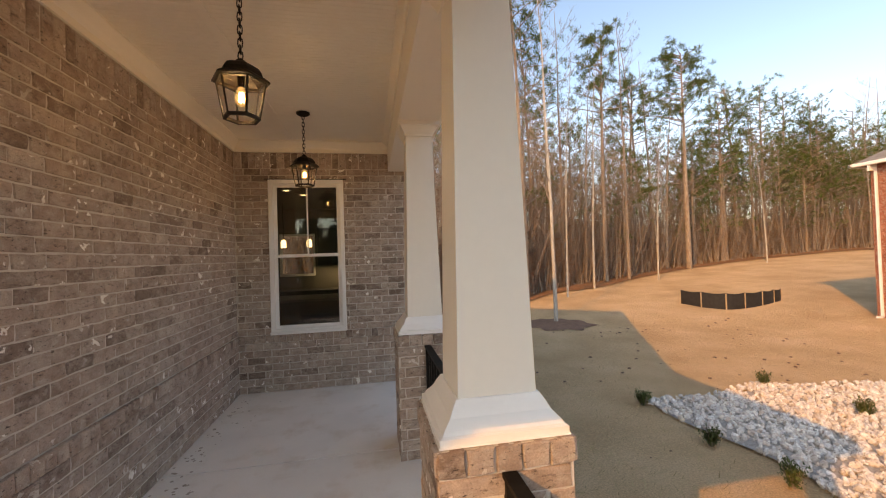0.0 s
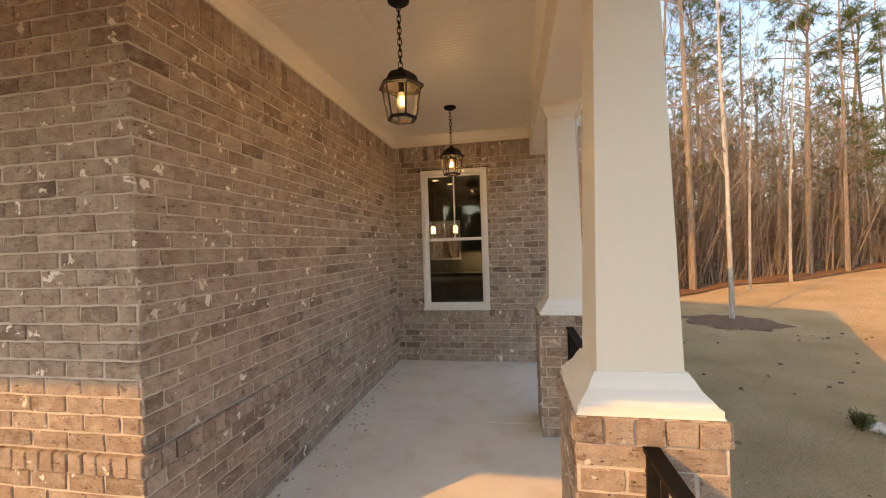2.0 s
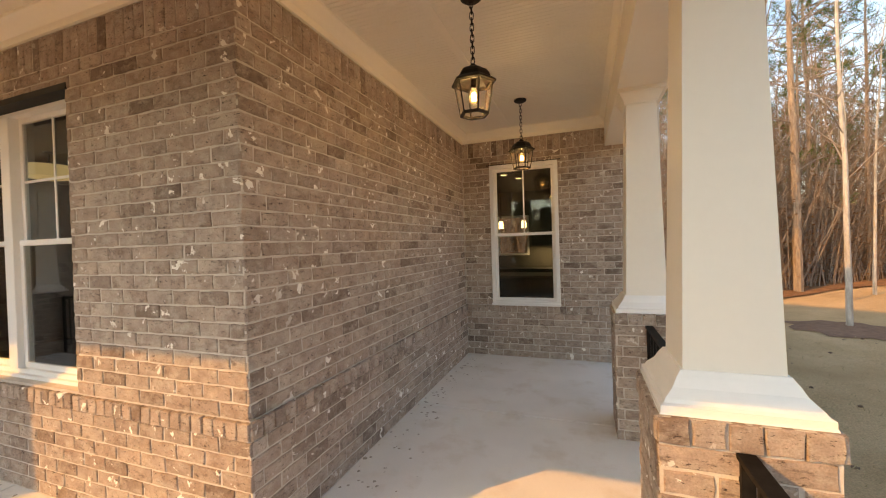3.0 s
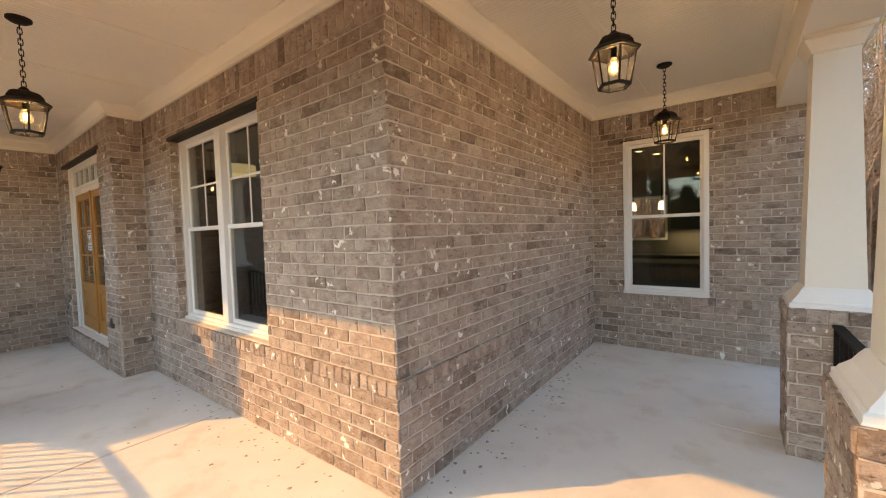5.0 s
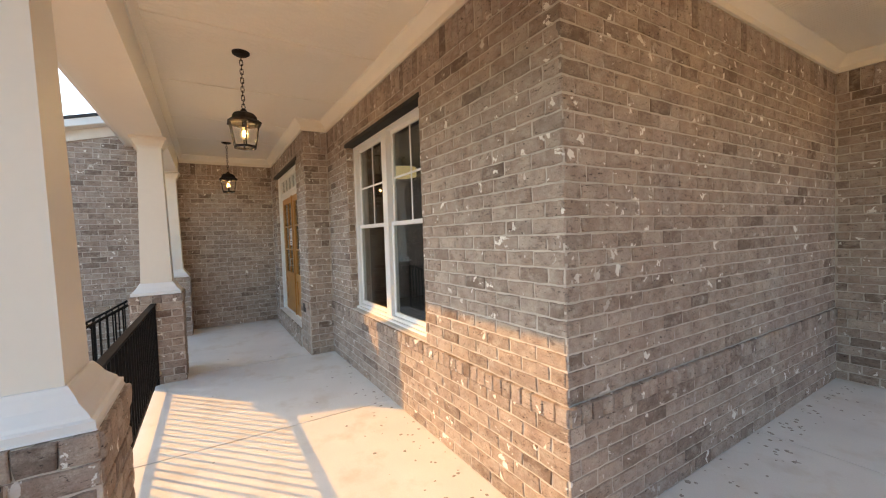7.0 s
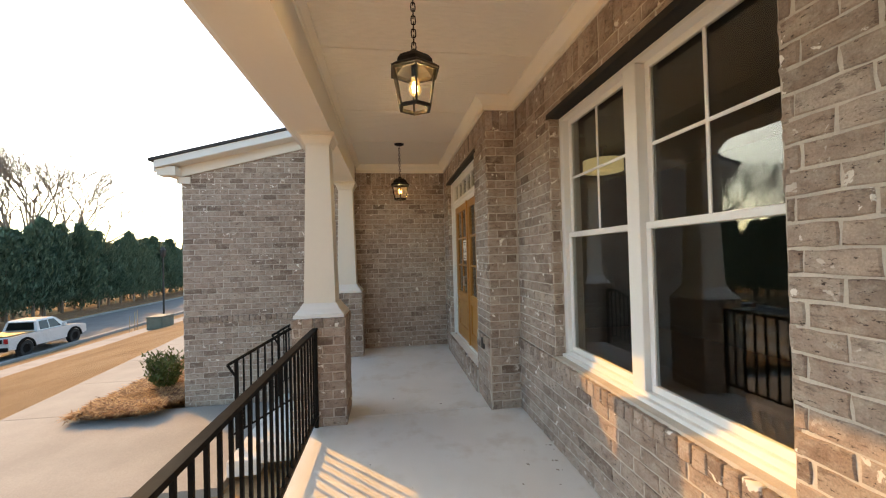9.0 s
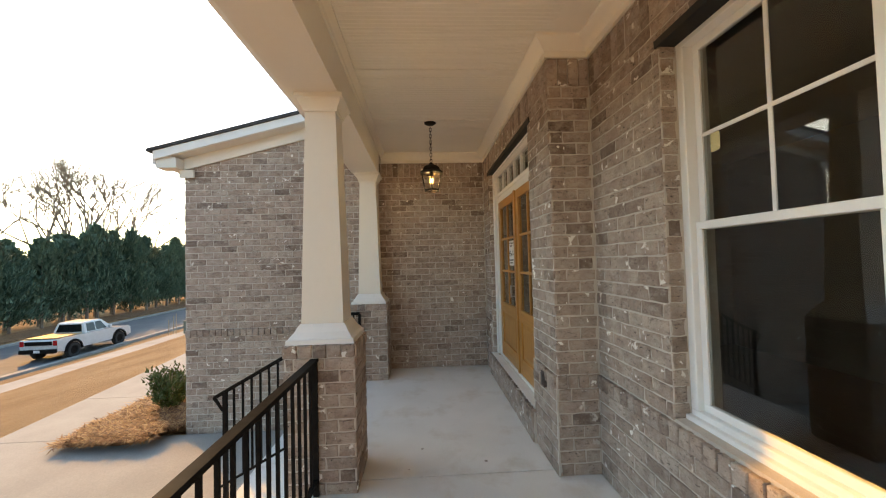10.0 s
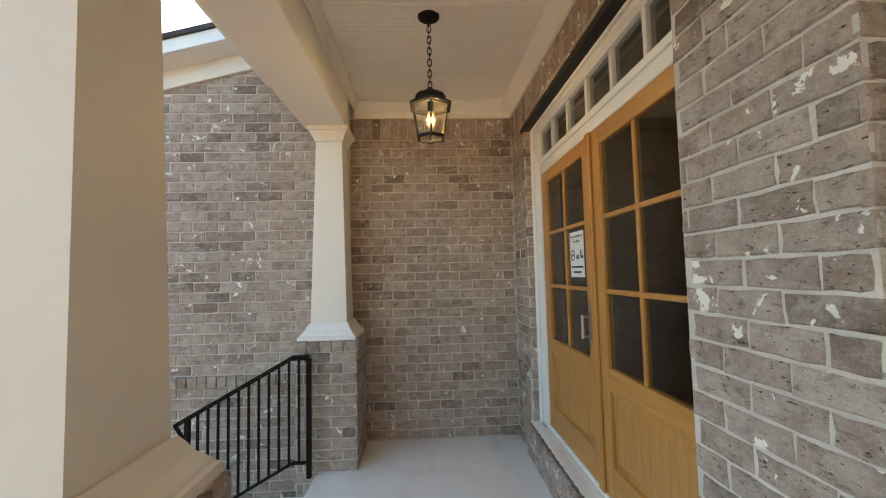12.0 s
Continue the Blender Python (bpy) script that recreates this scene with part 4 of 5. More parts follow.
# slender bare trees that close the wood behind its edge
for i in range(140):
    az = rng.uniform(-8, 66)
    d = edge(az) + 2 + 30 * rng.random()
    x, y = d * math.sin(radians(az)), d * math.cos(radians(az))
    put(rng.choice(BARES), x, y, rng.uniform(0, 360), rng.uniform(0.55, 0.95))
# undergrowth
brush, leaves = Raw(), Raw()
for i in range(13000):
    az = rng.uniform(-20, 82)
    d = edge(az) + 0.2 + 30 * rng.random() ** 1.4
    x, y = d * math.sin(radians(az)), d * math.cos(radians(az))
    p = Vector((x, y, height(x, y) - 0.05))
    h = rng.uniform(0.8, 4.5) if rng.random() < 0.5 else rng.uniform(4, 11)
    q = p + Vector((rng.gauss(0, 0.17) * h, rng.gauss(0, 0.17) * h, h))
    bend = p.lerp(q, 0.5) + Vector((rng.gauss(0, 0.05) * h, rng.gauss(0, 0.05) * h, 0.06 * h))
    brush.limb(p, bend, 0.008 + 0.003 * h, 0.007, 3)
    brush.limb(bend, q, 0.007, 0.003, 3)
    for _ in range(14):
        b = p.lerp(q, rng.uniform(0.2, 1))
        brush.blade(b, away(rng, 0.9) * rng.uniform(0.4, 1.5), 0.014)
    if rng.random() < 0.55:
        for _ in range(14):
            b = p.lerp(q, rng.uniform(0.15, 0.9)) + Vector([rng.gauss(0, 0.35) for _ in range(3)])
            leaves.blade(b, away(rng, rng.uniform(-0.5, 0.5)) * 0.16, 0.05)
tagged(new("undergrowth", brush.mesh("undergrowth", TWIG)), "thicket of bare brown saplings and brambles", "undergrowth", "", "stuff")
tagged(new("dead_foliage", leaves.mesh("dead_foliage", RUST)), "rust dead leaves hanging in the thicket", "foliage", "", "stuff")
# a disc of dark soil round the lone tree
bb = bmesh.new()
lx, ly = first[1][1], first[1][2]
c0 = bb.verts.new((lx, ly, height(lx, ly) + 0.12))
rim = [bb.verts.new((lx + q * math.cos(a), ly + q * math.sin(a), height(lx, ly) + 0.02)) for a, q in ((i * 6.2832 / 22, 1.5 + 0.25 * math.sin(i * 2.3)) for i in range(22))]
for i in range(22):
    bb.faces.new((c0, rim[i], rim[(i + 1) % 22]))
tagged(part("soil_ring", bb, surface("dark_soil", (0.2, 0.115, 0.075), (0.3, 0.18, 0.115), 6, 1.0, fine=40, relief=0.9, depth=0.03)), "ring of bare brown soil round a tree", "ground", "", "structure")
# leaf litter on the wood's floor
bb = bmesh.new()
rows = []
LITTER = surface("leaf_litter", (0.17, 0.085, 0.04), (0.33, 0.17, 0.075), 3, 1.0, fine=22, relief=0.9, depth=0.04)
for i in range(62):
    az = -32 + i * 2.0
    row = []
    for k in range(10):
        d = edge(az) - 1.6 + 1.3 * noise.noise(Vector((az * 0.17, 3, 0))) + (k / 9) ** 1.5 * 60
        x, y = d * math.sin(radians(az)), d * math.cos(radians(az))
        row.append(bb.verts.new((x, y, height(x, y) + 0.06 + 0.02 * k)))
    rows.append(row)
for a, b in zip(rows, rows[1:]):
    for j in range(9):
        bb.faces.new((a[j], a[j + 1], b[j + 1], b[j]))
bmesh.ops.recalc_face_normals(bb, faces=bb.faces)
tagged(part("leaf_litter", bb, LITTER, smooth=True), "rust-brown leaf litter under the trees", "ground", "", "structure")


def shrub(x, y, z, r, h, n, material, label, upright=0.5):
    rng = random.Random(int(x * 100) + 7)
    wood, green = Raw(), Raw()
    for i in range(max(10, n // 45)):
        d = away(rng, rng.uniform(0.6, 2.2) * upright * 2)
        tip = Vector((d.x * r, d.y * r, 0)) * rng.uniform(0.5, 1.1) + Vector((0, 0, h * rng.uniform(0.55, 1.05)))
        wood.limb(Vector((0, 0, -0.05)), tip, 0.008, 0.003, 3)
        for _ in range(45):
            t = rng.uniform(0.25, 1.02)
            p = tip * t + Vector([rng.gauss(0, 0.02 + 0.05 * r) for _ in range(3)])
            dd = (away(rng, rng.uniform(0.1, 0.9)) + tip.normalized() * 0.5).normalized()
            green.blade(p, dd * rng.uniform(0.04, 0.08) * (0.7 + r), 0.012 * (0.7 + r))
    ob = empty("shrub", label, "shrub", "", (x, y, z))
    o = new("twig_cluster", wood.mesh("twig_cluster", TWIG)); o.parent = ob
    o = new("leaves", green.mesh("leaves", material)); o.parent = ob
    return ob


shrub(-8.72, -3.72, ZW + 0.06, 0.5, 0.56, 3000, SHRUB, "loose green evergreen shrub in the pine straw bed", 0.8)
for x, y in ((5.27, 6.76), (5.17, 5.11), (5.24, 3.98), (8.37, 6.98), (8.53, 5.29)):
    shrub(x, y, height(x, y), 0.2, 0.3, 700, SHRUB, "small green shrub planted beside the white stones", 0.5)

# ---- bed of white stones ----
STONE = brick_material("white_stone", False, [(0.72, 0.69, 0.64), (0.8, 0.77, 0.72), (0.6, 0.52, 0.43), (0.76, 0.72, 0.66), (0.55, 0.53, 0.5), (0.8, 0.78, 0.74), (0.64, 0.52, 0.42), (0.74, 0.71, 0.66)], 0.95)
rng = random.Random(3)
vs, fs = [], []
ico = bmesh.new()
bmesh.ops.create_icosphere(ico, subdivisions=1, radius=1.0)
iv, jf = [v.co.copy() for v in ico.verts], [tuple(v.index for v in f.verts) for f in ico.faces]
ico.free()
def in_bed(x, y):
    x, y = 0.086 + (x - 0.086) / 1.193, -0.087 + (y + 0.087) / 1.193
    return x < 9.6 and y > -0.5 and (4.62 + 0.12 * math.sin(y * 2.1)) < x and y < 5.85 - 0.12 * (x - 6.85) ** 2 * (1 if x > 6 else 0.35) + 0.1 * math.sin(x * 3)
tries = 0
while len(vs) < 6400 * 12 and tries < 40000:
    tries += 1
    x, y = rng.uniform(5.2, 11.4), rng.uniform(-0.5, 7.2)
    if not in_bed(x, y):
        continue
    s = rng.uniform(0.03, 0.075)
    e = Euler((rng.uniform(0, 6), rng.uniform(0, 6), rng.uniform(0, 6))).to_matrix()
    sc = Vector((s * rng.uniform(0.8, 1.3), s * rng.uniform(0.7, 1.1), s * rng.uniform(0.4, 0.7)))
    k = len(vs)
    for v in iv:
        w_ = e @ Vector((v.x * sc.x, v.y * sc.y, v.z * sc.z)) * rng.uniform(0.85, 1.12)
        vs.append((x + w_.x, y + w_.y, height(x, y) + 0.05 + rng.uniform(0, 0.015) + w_.z))
    fs += [tuple(k + i for i in f) for f in jf]
me = bpy.data.meshes.new("white_stones"); me.from_pydata(vs, [], fs); me.materials.append(STONE)
tagged(new("white_stones", me), "bed of broken white and tan stones", "stones", "", "stuff")
bb = bmesh.new()
rows = []
for i in range(33):
    y = -0.5 + i * 0.235
    rows.append([bb.verts.new((x, y, height(x, y) + 0.035)) for x in [5.5 + 0.14 * math.sin(y * 1.8) + j * 0.33 for j in range(18)]])
for a, b in zip(rows, rows[1:]):
    for j in range(17):
        if in_bed(a[j].co.x + 0.05, a[j].co.y + 0.2):
            bb.faces.new((a[j], a[j + 1], b[j + 1], b[j]))
tagged(part("stone_bed_soil", bb, surface("grey_gravel", (0.3, 0.27, 0.24), (0.5, 0.46, 0.4), 20, 0.95, fine=60, relief=0.8, depth=0.02)), "grey gravel between the white stones", "ground", "", "structure")

# ---- loose straw on the side lawn ----
STRAWBLADE = leaf_material("lawn_straw", (0.32, 0.23, 0.1), (0.66, 0.52, 0.28))
rng = random.Random(17)
blades = Raw()
for i in range(26000):
    x, y = 1.0 + 17 * rng.random() ** 1.5, rng.uniform(-1.0, 15.0)
    if in_bed(x, y):
        continue
    blades.blade(Vector((x, y, height(x, y) + 0.012)), away(rng, rng.uniform(0.0, 0.5)) * rng.uniform(0.05, 0.17), rng.uniform(0.003, 0.009))
tagged(new("lawn_straw", blades.mesh("lawn_straw", STRAWBLADE)), "loose pale straw on the side lawn", "straw", "", "stuff")
clods = Raw()
SOIL = surface("clod_soil", (0.12, 0.075, 0.05), (0.22, 0.14, 0.09), 12, 1.0, fine=40, relief=0.6)
for i in range(160):
    x, y, sz = 1.2 + 13 * rng.random(), rng.uniform(0, 14.0), rng.uniform(0.015, 0.05)
    if in_bed(x, y):
        continue
    k = len(clods.v)
    for v in iv:
        clods.v.append((x + v.x * sz * rng.uniform(0.7, 1.5), y + v.y * sz * rng.uniform(0.7, 1.5), height(x, y) + 0.01 + v.z * sz * 0.6))
    clods.f += [tuple(k + i2 for i2 in f) for f in jf]
tagged(new("soil_clods", clods.mesh("soil_clods", SOIL)), "small brown clods of soil on the lawn", "soil", "", "stuff")

# ---- silt fence ----
FABRIC = surface("black_fabric", (0.012, 0.012, 0.013), (0.025, 0.025, 0.026), 6, 0.7, fine=60, relief=0.4)
STAKE = surface("raw_stake", (0.4, 0.3, 0.18), (0.52, 0.4, 0.26), 8, 0.8, fine=40)
fence = empty("silt_fence", "black fabric silt fence on wooden stakes", "fence", at=(15.02, 16.6, height(15.02, 16.6)))
fpts = [(0.0, 0.0), (0.06, -1.15), (0.42, -2.1), (1.3, -2.2), (2.4, -2.05), (3.4, -1.75), (4.05, -1.55)]
for i, (x, y) in enumerate(fpts):
    part("stake", boxes((x - 0.02, x + 0.02, y - 0.02, y + 0.02, -0.1, 0.66)), STAKE, fence)
    if i:
        px, py = fpts[i - 1]
        bb = bmesh.new()
        rows = []
        for k in range(7):
            t = k / 6
            q = 0.04 * math.sin(t * math.pi) + 0.01 * math.sin(t * 19)
            rows.append([(px + (x - px) * t, py + (y - py) * t - q, z) for z in (-0.05, 0.25, 0.5, 0.68 - 0.05 * math.sin(t * math.pi))])
        vsr = [[bb.verts.new(p) for p in r] for r in rows]
        for a, b in zip(vsr, vsr[1:]):
            for j in range(3):
                bb.faces.new((a[j], b[j], b[j + 1], a[j + 1]))
        o = part("fabric", bb, FABRIC, fence)
        md = o.modifiers.new("thick", "SOLIDIFY"); md.thickness = 0.006

# ---- neighbouring house ----
nz = height(18.42, 11.11)
nb = empty("neighbour_house", "red brick house with a grey shingle hip roof", "house", at=(18.42, 11.11, nz))
part("wall", boxes((0, 11, -12, 0, -0.3, 5.65)), RED, nb)
bb = bmesh.new()
loft(bb, [[(-0.3, -12.3, 5.65), (11.3, -12.3, 5.65), (11.3, 0.3, 5.65), (-0.3, 0.3, 5.65)], [(-0.3, -12.3, 5.75), (11.3, -12.3, 5.75), (11.3, 0.3, 5.75), (-0.3, 0.3, 5.75)], [(4.5, -7.5, 9.0), (6.5, -7.5, 9.0), (6.5, -4.5, 9.0), (4.5, -4.5, 9.0)]])
bmesh.ops.recalc_face_normals(bb, faces=bb.faces)
part("roof", bb, surface("grey_shingles", (0.16, 0.15, 0.14), (0.26, 0.25, 0.235), 8, 0.9, fine=30, relief=0.5), nb)
part("gutter", boxes((-0.42, -0.3, -12.35, 0.42, 5.6, 5.73), (-0.42, 11.4, 0.3, 0.42, 5.6, 5.73), bevel=0.02), WHITE, nb, "white gutter")
part("downspout", boxes((-0.065, -0.005, -0.2, -0.13, 0.0, 5.4), (-0.36, -0.005, -0.2, -0.13, 5.4, 5.62), (-0.3, -0.005, -0.2, -0.13, 0.0, 0.08)), WHITE, nb, "white downspout")

# ---- the house's own roof ----
bb = bmesh.new()
prof = [(-0.85, CEIL + 0.285), (2.0, CEIL + 0.30), (6.3, 6.85), (13.8, CEIL + 0.30), (13.8, CEIL + 0.265), (-0.85, CEIL + 0.265)]
loft(bb, [[(-9.2, y, z) for y, z in prof], [(0.68, y, z) for y, z in prof]])
bmesh.ops.recalc_face_normals(bb, faces=bb.faces)
tagged(part("house_roof", bb, ROOF), "dark shingle gable roof of the house", "roof", "", "structure")

# ---- rooms behind the glass, their indoor dimness put into the paint ----
def shell(name, x0, x1, y0, y1, z1, skip):
    rows = []
    if "W" not in skip: rows.append((x0 - 0.1, x0, y0, y1, 0, z1))
    if "E" not in skip: rows.append((x1, x1 + 0.1, y0, y1, 0, z1))
    if "N" not in skip: rows.append((x0, x1, y1, y1 + 0.1, 0, z1))
    ob = tagged(part(name, boxes(*rows), DARKROOM), "greige room walls behind the windows, indoor dimness put into the paint", "wall", "", "structure")
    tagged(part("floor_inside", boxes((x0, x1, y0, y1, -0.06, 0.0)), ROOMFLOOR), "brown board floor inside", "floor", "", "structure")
    tagged(part("ceiling_inside", boxes((x0 - 0.1, x1 + 0.1, y0, y1 + 0.1, z1, z1 + 0.06)), DARKROOM), "ceiling inside, indoor dimness put into the paint", "ceiling", "", "structure")
    return ob


shell("wall_room_front", -9.0, XE - 0.26, 1.449, 5.1, 3.0, "")
tagged(part("wall_hall_side", boxes((XF - 0.25, XF - 0.15, 1.19, 1.448, 0, 3.0)), DARKROOM), "wall end beside the front door, indoor dimness put into the paint", "wall", "", "structure")
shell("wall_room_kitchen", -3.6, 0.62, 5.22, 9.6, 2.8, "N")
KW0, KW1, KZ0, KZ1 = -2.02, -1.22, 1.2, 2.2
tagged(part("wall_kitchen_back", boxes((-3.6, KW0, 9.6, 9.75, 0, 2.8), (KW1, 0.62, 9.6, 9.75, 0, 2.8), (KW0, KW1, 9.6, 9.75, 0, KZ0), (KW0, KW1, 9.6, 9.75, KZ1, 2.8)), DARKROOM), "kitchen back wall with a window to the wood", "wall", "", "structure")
kw = empty("window_3", "white kitchen window looking out on the wood", "window", at=((KW0 + KW1) / 2, 9.6, KZ0), kind="structure")
part("window_frame", boxes((-0.4, 0.4, 0, 0.1, 0, 0.05), (-0.4, 0.4, 0, 0.1, 0.95, 1.0), (-0.4, -0.35, 0, 0.1, 0.05, 0.95), (0.35, 0.4, 0, 0.1, 0.05, 0.95), (-0.35, 0.35, 0.02, 0.08, 0.48, 0.52)), VINYL, kw)
tagged(part("wall_house_side", boxes((0.73, 0.98, 5.2, 11.5, -1.2, CEIL + 0.3)), MORTAR), "side wall of the house beyond the porch", "wall", "", "structure")
drum = empty("drum_light", "lit cream drum ceiling light in the front room", "lamp", at=(-6.94, 2.98, 3.0))
bb = bmesh.new(); loft(bb, [ring(0.27, -0.2, 28), ring(0.27, -0.36, 28)]); part("shade", bb, DRUM, drum, "glowing cream shade")
bb = bmesh.new(); tube(bb, (0, 0, 0), (0, 0, -0.2), 0.012); loft(bb, [ring(0.06, 0, 16), ring(0.06, -0.03, 16)]); part("stem", bb, BRONZE, drum)
bb = bmesh.new(); loft(bb, [ring(0.15, -0.361, 24), ring(0.13, -0.39, 24)]); part("diffuser", bb, DRUM, drum)
for x, y in ((-1.95, 7.6), (-1.72, 8.6), (-1.2, 8.6)):
    pd = empty("kitchen_pendant", "lit warm glass pendant over the kitchen island", "lamp", "kitchen pendants", (x, y, 2.8))
    bb = bmesh.new(); loft(bb, [ring(0.03, -0.78, 14), ring(0.055, -0.82, 14), ring(0.055, -0.95, 14)]); part("shade", bb, PENDANT, pd, "glowing glass shade")
    bb = bmesh.new(); tube(bb, (0, 0, 0), (0, 0, -0.74), 0.008); part("stem", bb, BRONZE, pd)
for x, y in ((-1.32, 7.0), (-1.12, 7.5)):
    dl = empty("downlight", "lit recessed downlight in the kitchen ceiling", "lamp", "kitchen downlights", (x, y, 2.8))
    part("lens", loft(bmesh.new(), [ring(0.05, -0.004, 16), ring(0.05, -0.001, 16)]), PENDANT, dl)
    part("trim_ring", loft(bmesh.new(), [ring(0.075, -0.001, 16), ring(0.07, -0.008, 16), ring(0.053, -0.008, 16), ring(0.052, -0.001, 16)], close=False), VINYL, dl)
DARKCAB = surface("dark_cabinet", (0.02, 0.019, 0.018), (0.035, 0.033, 0.03), 4, 0.5)
isl = empty("kitchen_island", "dark kitchen island with a pale stone top, coloured dim", "island", at=(-1.0, 7.2, 0))
part("body", boxes((-1.0, 1.0, -0.4, 0.4, 0, 0.88)), DARKCAB, isl)
# the stone top takes the darkened room colour, gloom included
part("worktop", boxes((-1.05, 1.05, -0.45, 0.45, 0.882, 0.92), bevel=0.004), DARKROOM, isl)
cab = empty("kitchen_cabinets", "kitchen wall cabinets with warm lit tiles under them", "cabinet", at=(-1.5, 9.5, 0))
part("base_unit", boxes((-2, 2, -0.6, 0, 0, 0.9)), DARKCAB, cab)
part("wall_unit", boxes((0.4, 2, -0.35, 0, 1.45, 2.3)), DARKCAB, cab)
kl = new("under_cabinet_light", bpy.data.lights.new("under_cabinet_light", "AREA"))
kl.data.shape, kl.data.size, kl.data.size_y, kl.data.energy, kl.data.color = "RECTANGLE", 1.4, 0.05, 5.0, (1.0, 0.7, 0.4)
kl.location = (-0.4, 9.3, 1.43)

# ---- screen of cypresses across the street ----
def cypress(seed, h):
    rng = random.Random(seed)
    green, wood = Raw(), Raw()
    wood.limb(Vector((0, 0, -0.3)), Vector((0, 0, h * 0.9)), 0.14, 0.02, 6)
    for i in range(470):
        t = rng.random() ** 0.8
        r = (1 - t) ** 0.7 * h * 0.33 + 0.12
        d = away(rng, 0.45)
        base = Vector((0, 0, 0.15 + t * (h - 0.15)))
        tip = base + Vector((d.x, d.y, 0)) * r * rng.uniform(0.5, 1.4) + Vector((0, 0, r * rng.uniform(0.1, 0.9)))
        for _ in range(11):
            p = base.lerp(tip, rng.uniform(0.35, 1.0)) + Vector([rng.gauss(0, 0.12) for _ in range(3)])
            green.blade(p, (d + Vector((rng.gauss(0, 0.5), rng.gauss(0, 0.5), 0.5 + rng.random()))).normalized() * rng.uniform(0.25, 0.55), 0.07)
    ob = empty("cypress", "dense dark green cypress in a screen along the street", "tree", "cypress screen")
    o = new("trunk", wood.mesh("trunk", BARK)); o.parent = ob
    o = new("foliage", green.mesh("foliage", HEDGE)); o.parent = ob
    return ob


rng = random.Random(8)
CYP = [cypress(60 + i, h) for i, h in enumerate((7.6, 8.2, 7.0))]
road_y = lambda x: -27.7 + (x + 150) * 7.5 / 210
k = 0
x = -95.0
while x < 20:
    y = road_y(x) - 8.4 - (k % 2) * 1.6 + rng.uniform(-0.5, 0.5)
    if k < 3:
        CYP[k].location = (x, y, height(x, y))
    else:
        put(rng.choice(CYP), x, y, rng.uniform(0, 360), rng.uniform(0.88, 1.12))
    k += 1
    x += rng.uniform(0.8, 1.3)
# bare trees behind the screen
def spreading_tree(seed, h):
    rng = random.Random(seed)
    wood, twig = Raw(), Raw()
    def grow(p, d, l, r, level):
        q = p + d * l
        (wood if level < 2 else twig).limb(p, q, r, r * 0.72, 6 if level < 2 else 4)
        if level == 7:
            return
        for i in range(3 if level in (0, 4, 6) else 2):
            nd_ = (d + away(rng, rng.uniform(-0.1, 0.6)) * rng.uniform(0.45, 0.8)).normalized()
            grow(p.lerp(q, rng.uniform(0.75, 1.0)), nd_, l * rng.uniform(0.66, 0.86), r * 0.66, level + 1)
    for i in range(3):
        grow(Vector((rng.uniform(-0.6, 0.6), rng.uniform(-0.6, 0.6), -0.3)), (away(rng, 2.0)), h * 0.3, h * 0.0125, 0)
    ob = empty("spreading_bare_tree", "wide leafless tree standing behind the cypress screen", "tree", "bare trees behind the screen")
    o = new("trunk", wood.mesh("trunk", BARK)); o.parent = ob
    o = new("crown", twig.mesh("crown", TWIG)); o.parent = ob
    return ob


big = spreading_tree(91, 21)
big.location = (-57, -47, -2.8)
put(big, -65, -47, 120, 1.05)
put(big, -51, -48, 240, 0.9)
put(PINES[1], -66, -58, 30, 0.8)
put(BARES[1], -80, -48, 60, 1.0)
put(BARES[3], -34, -46, 200, 0.9)
# mulch strip under the screen, and lawn furniture of the street
ribbon("mulch_strip", LITTER, "brown mulch strip under the cypress screen", "ground", [(-150, road_y(-150) - 7.8), (60, road_y(60) - 7.8)], 5.0, 0.03, 0.1, 3.0)

POLE = surface("black_pole", (0.015, 0.015, 0.016), (0.03, 0.03, 0.031), 9, 0.5)
sx, sy = -26.6, -13.2
post = empty("street_lamp", "slim black street lamp on the lawn strip", "street lamp", at=(sx, sy, height(sx, sy)))
bb = bmesh.new(); tube(bb, (0, 0, -0.1), (0, 0, 4.0), 0.06, 0.04, 8); part("pole", bb, POLE, post)
bb = bmesh.new(); loft(bb, [ring(0.05, 4.0, 8), ring(0.14, 4.15, 8), ring(0.16, 4.45, 8), ring(0.03, 4.65, 8)]); part("lantern_head", bb, POLE, post)
UTIL = surface("green_grey_box", (0.12, 0.14, 0.11), (0.17, 0.19, 0.15), 3, 0.6)
ub = empty("utility_box", "low grey-green utility box on the lawn strip", "utility box", at=(-25.7, -12.9, height(-25.7, -12.9)))
part("housing", boxes((-0.6, 0.6, -0.4, 0.4, 0, 0.62), bevel=0.03), UTIL, ub)
part("lid", boxes((-0.63, 0.63, -0.43, 0.43, 0.622, 0.7), bevel=0.03), UTIL, ub)
for dx in (0.0, 0.25, 0.7):
    st = empty("survey_stake", "thin grey survey stake in the lawn", "stake", "survey stakes", (-27.6 + dx, -15.2, height(-27.6 + dx, -15.2)))
    bb = bmesh.new(); tube(bb, (0, 0, -0.1), (0, 0, 1.3 - dx * 0.4), 0.02, n=5); part("shaft", bb, STAKE, st)

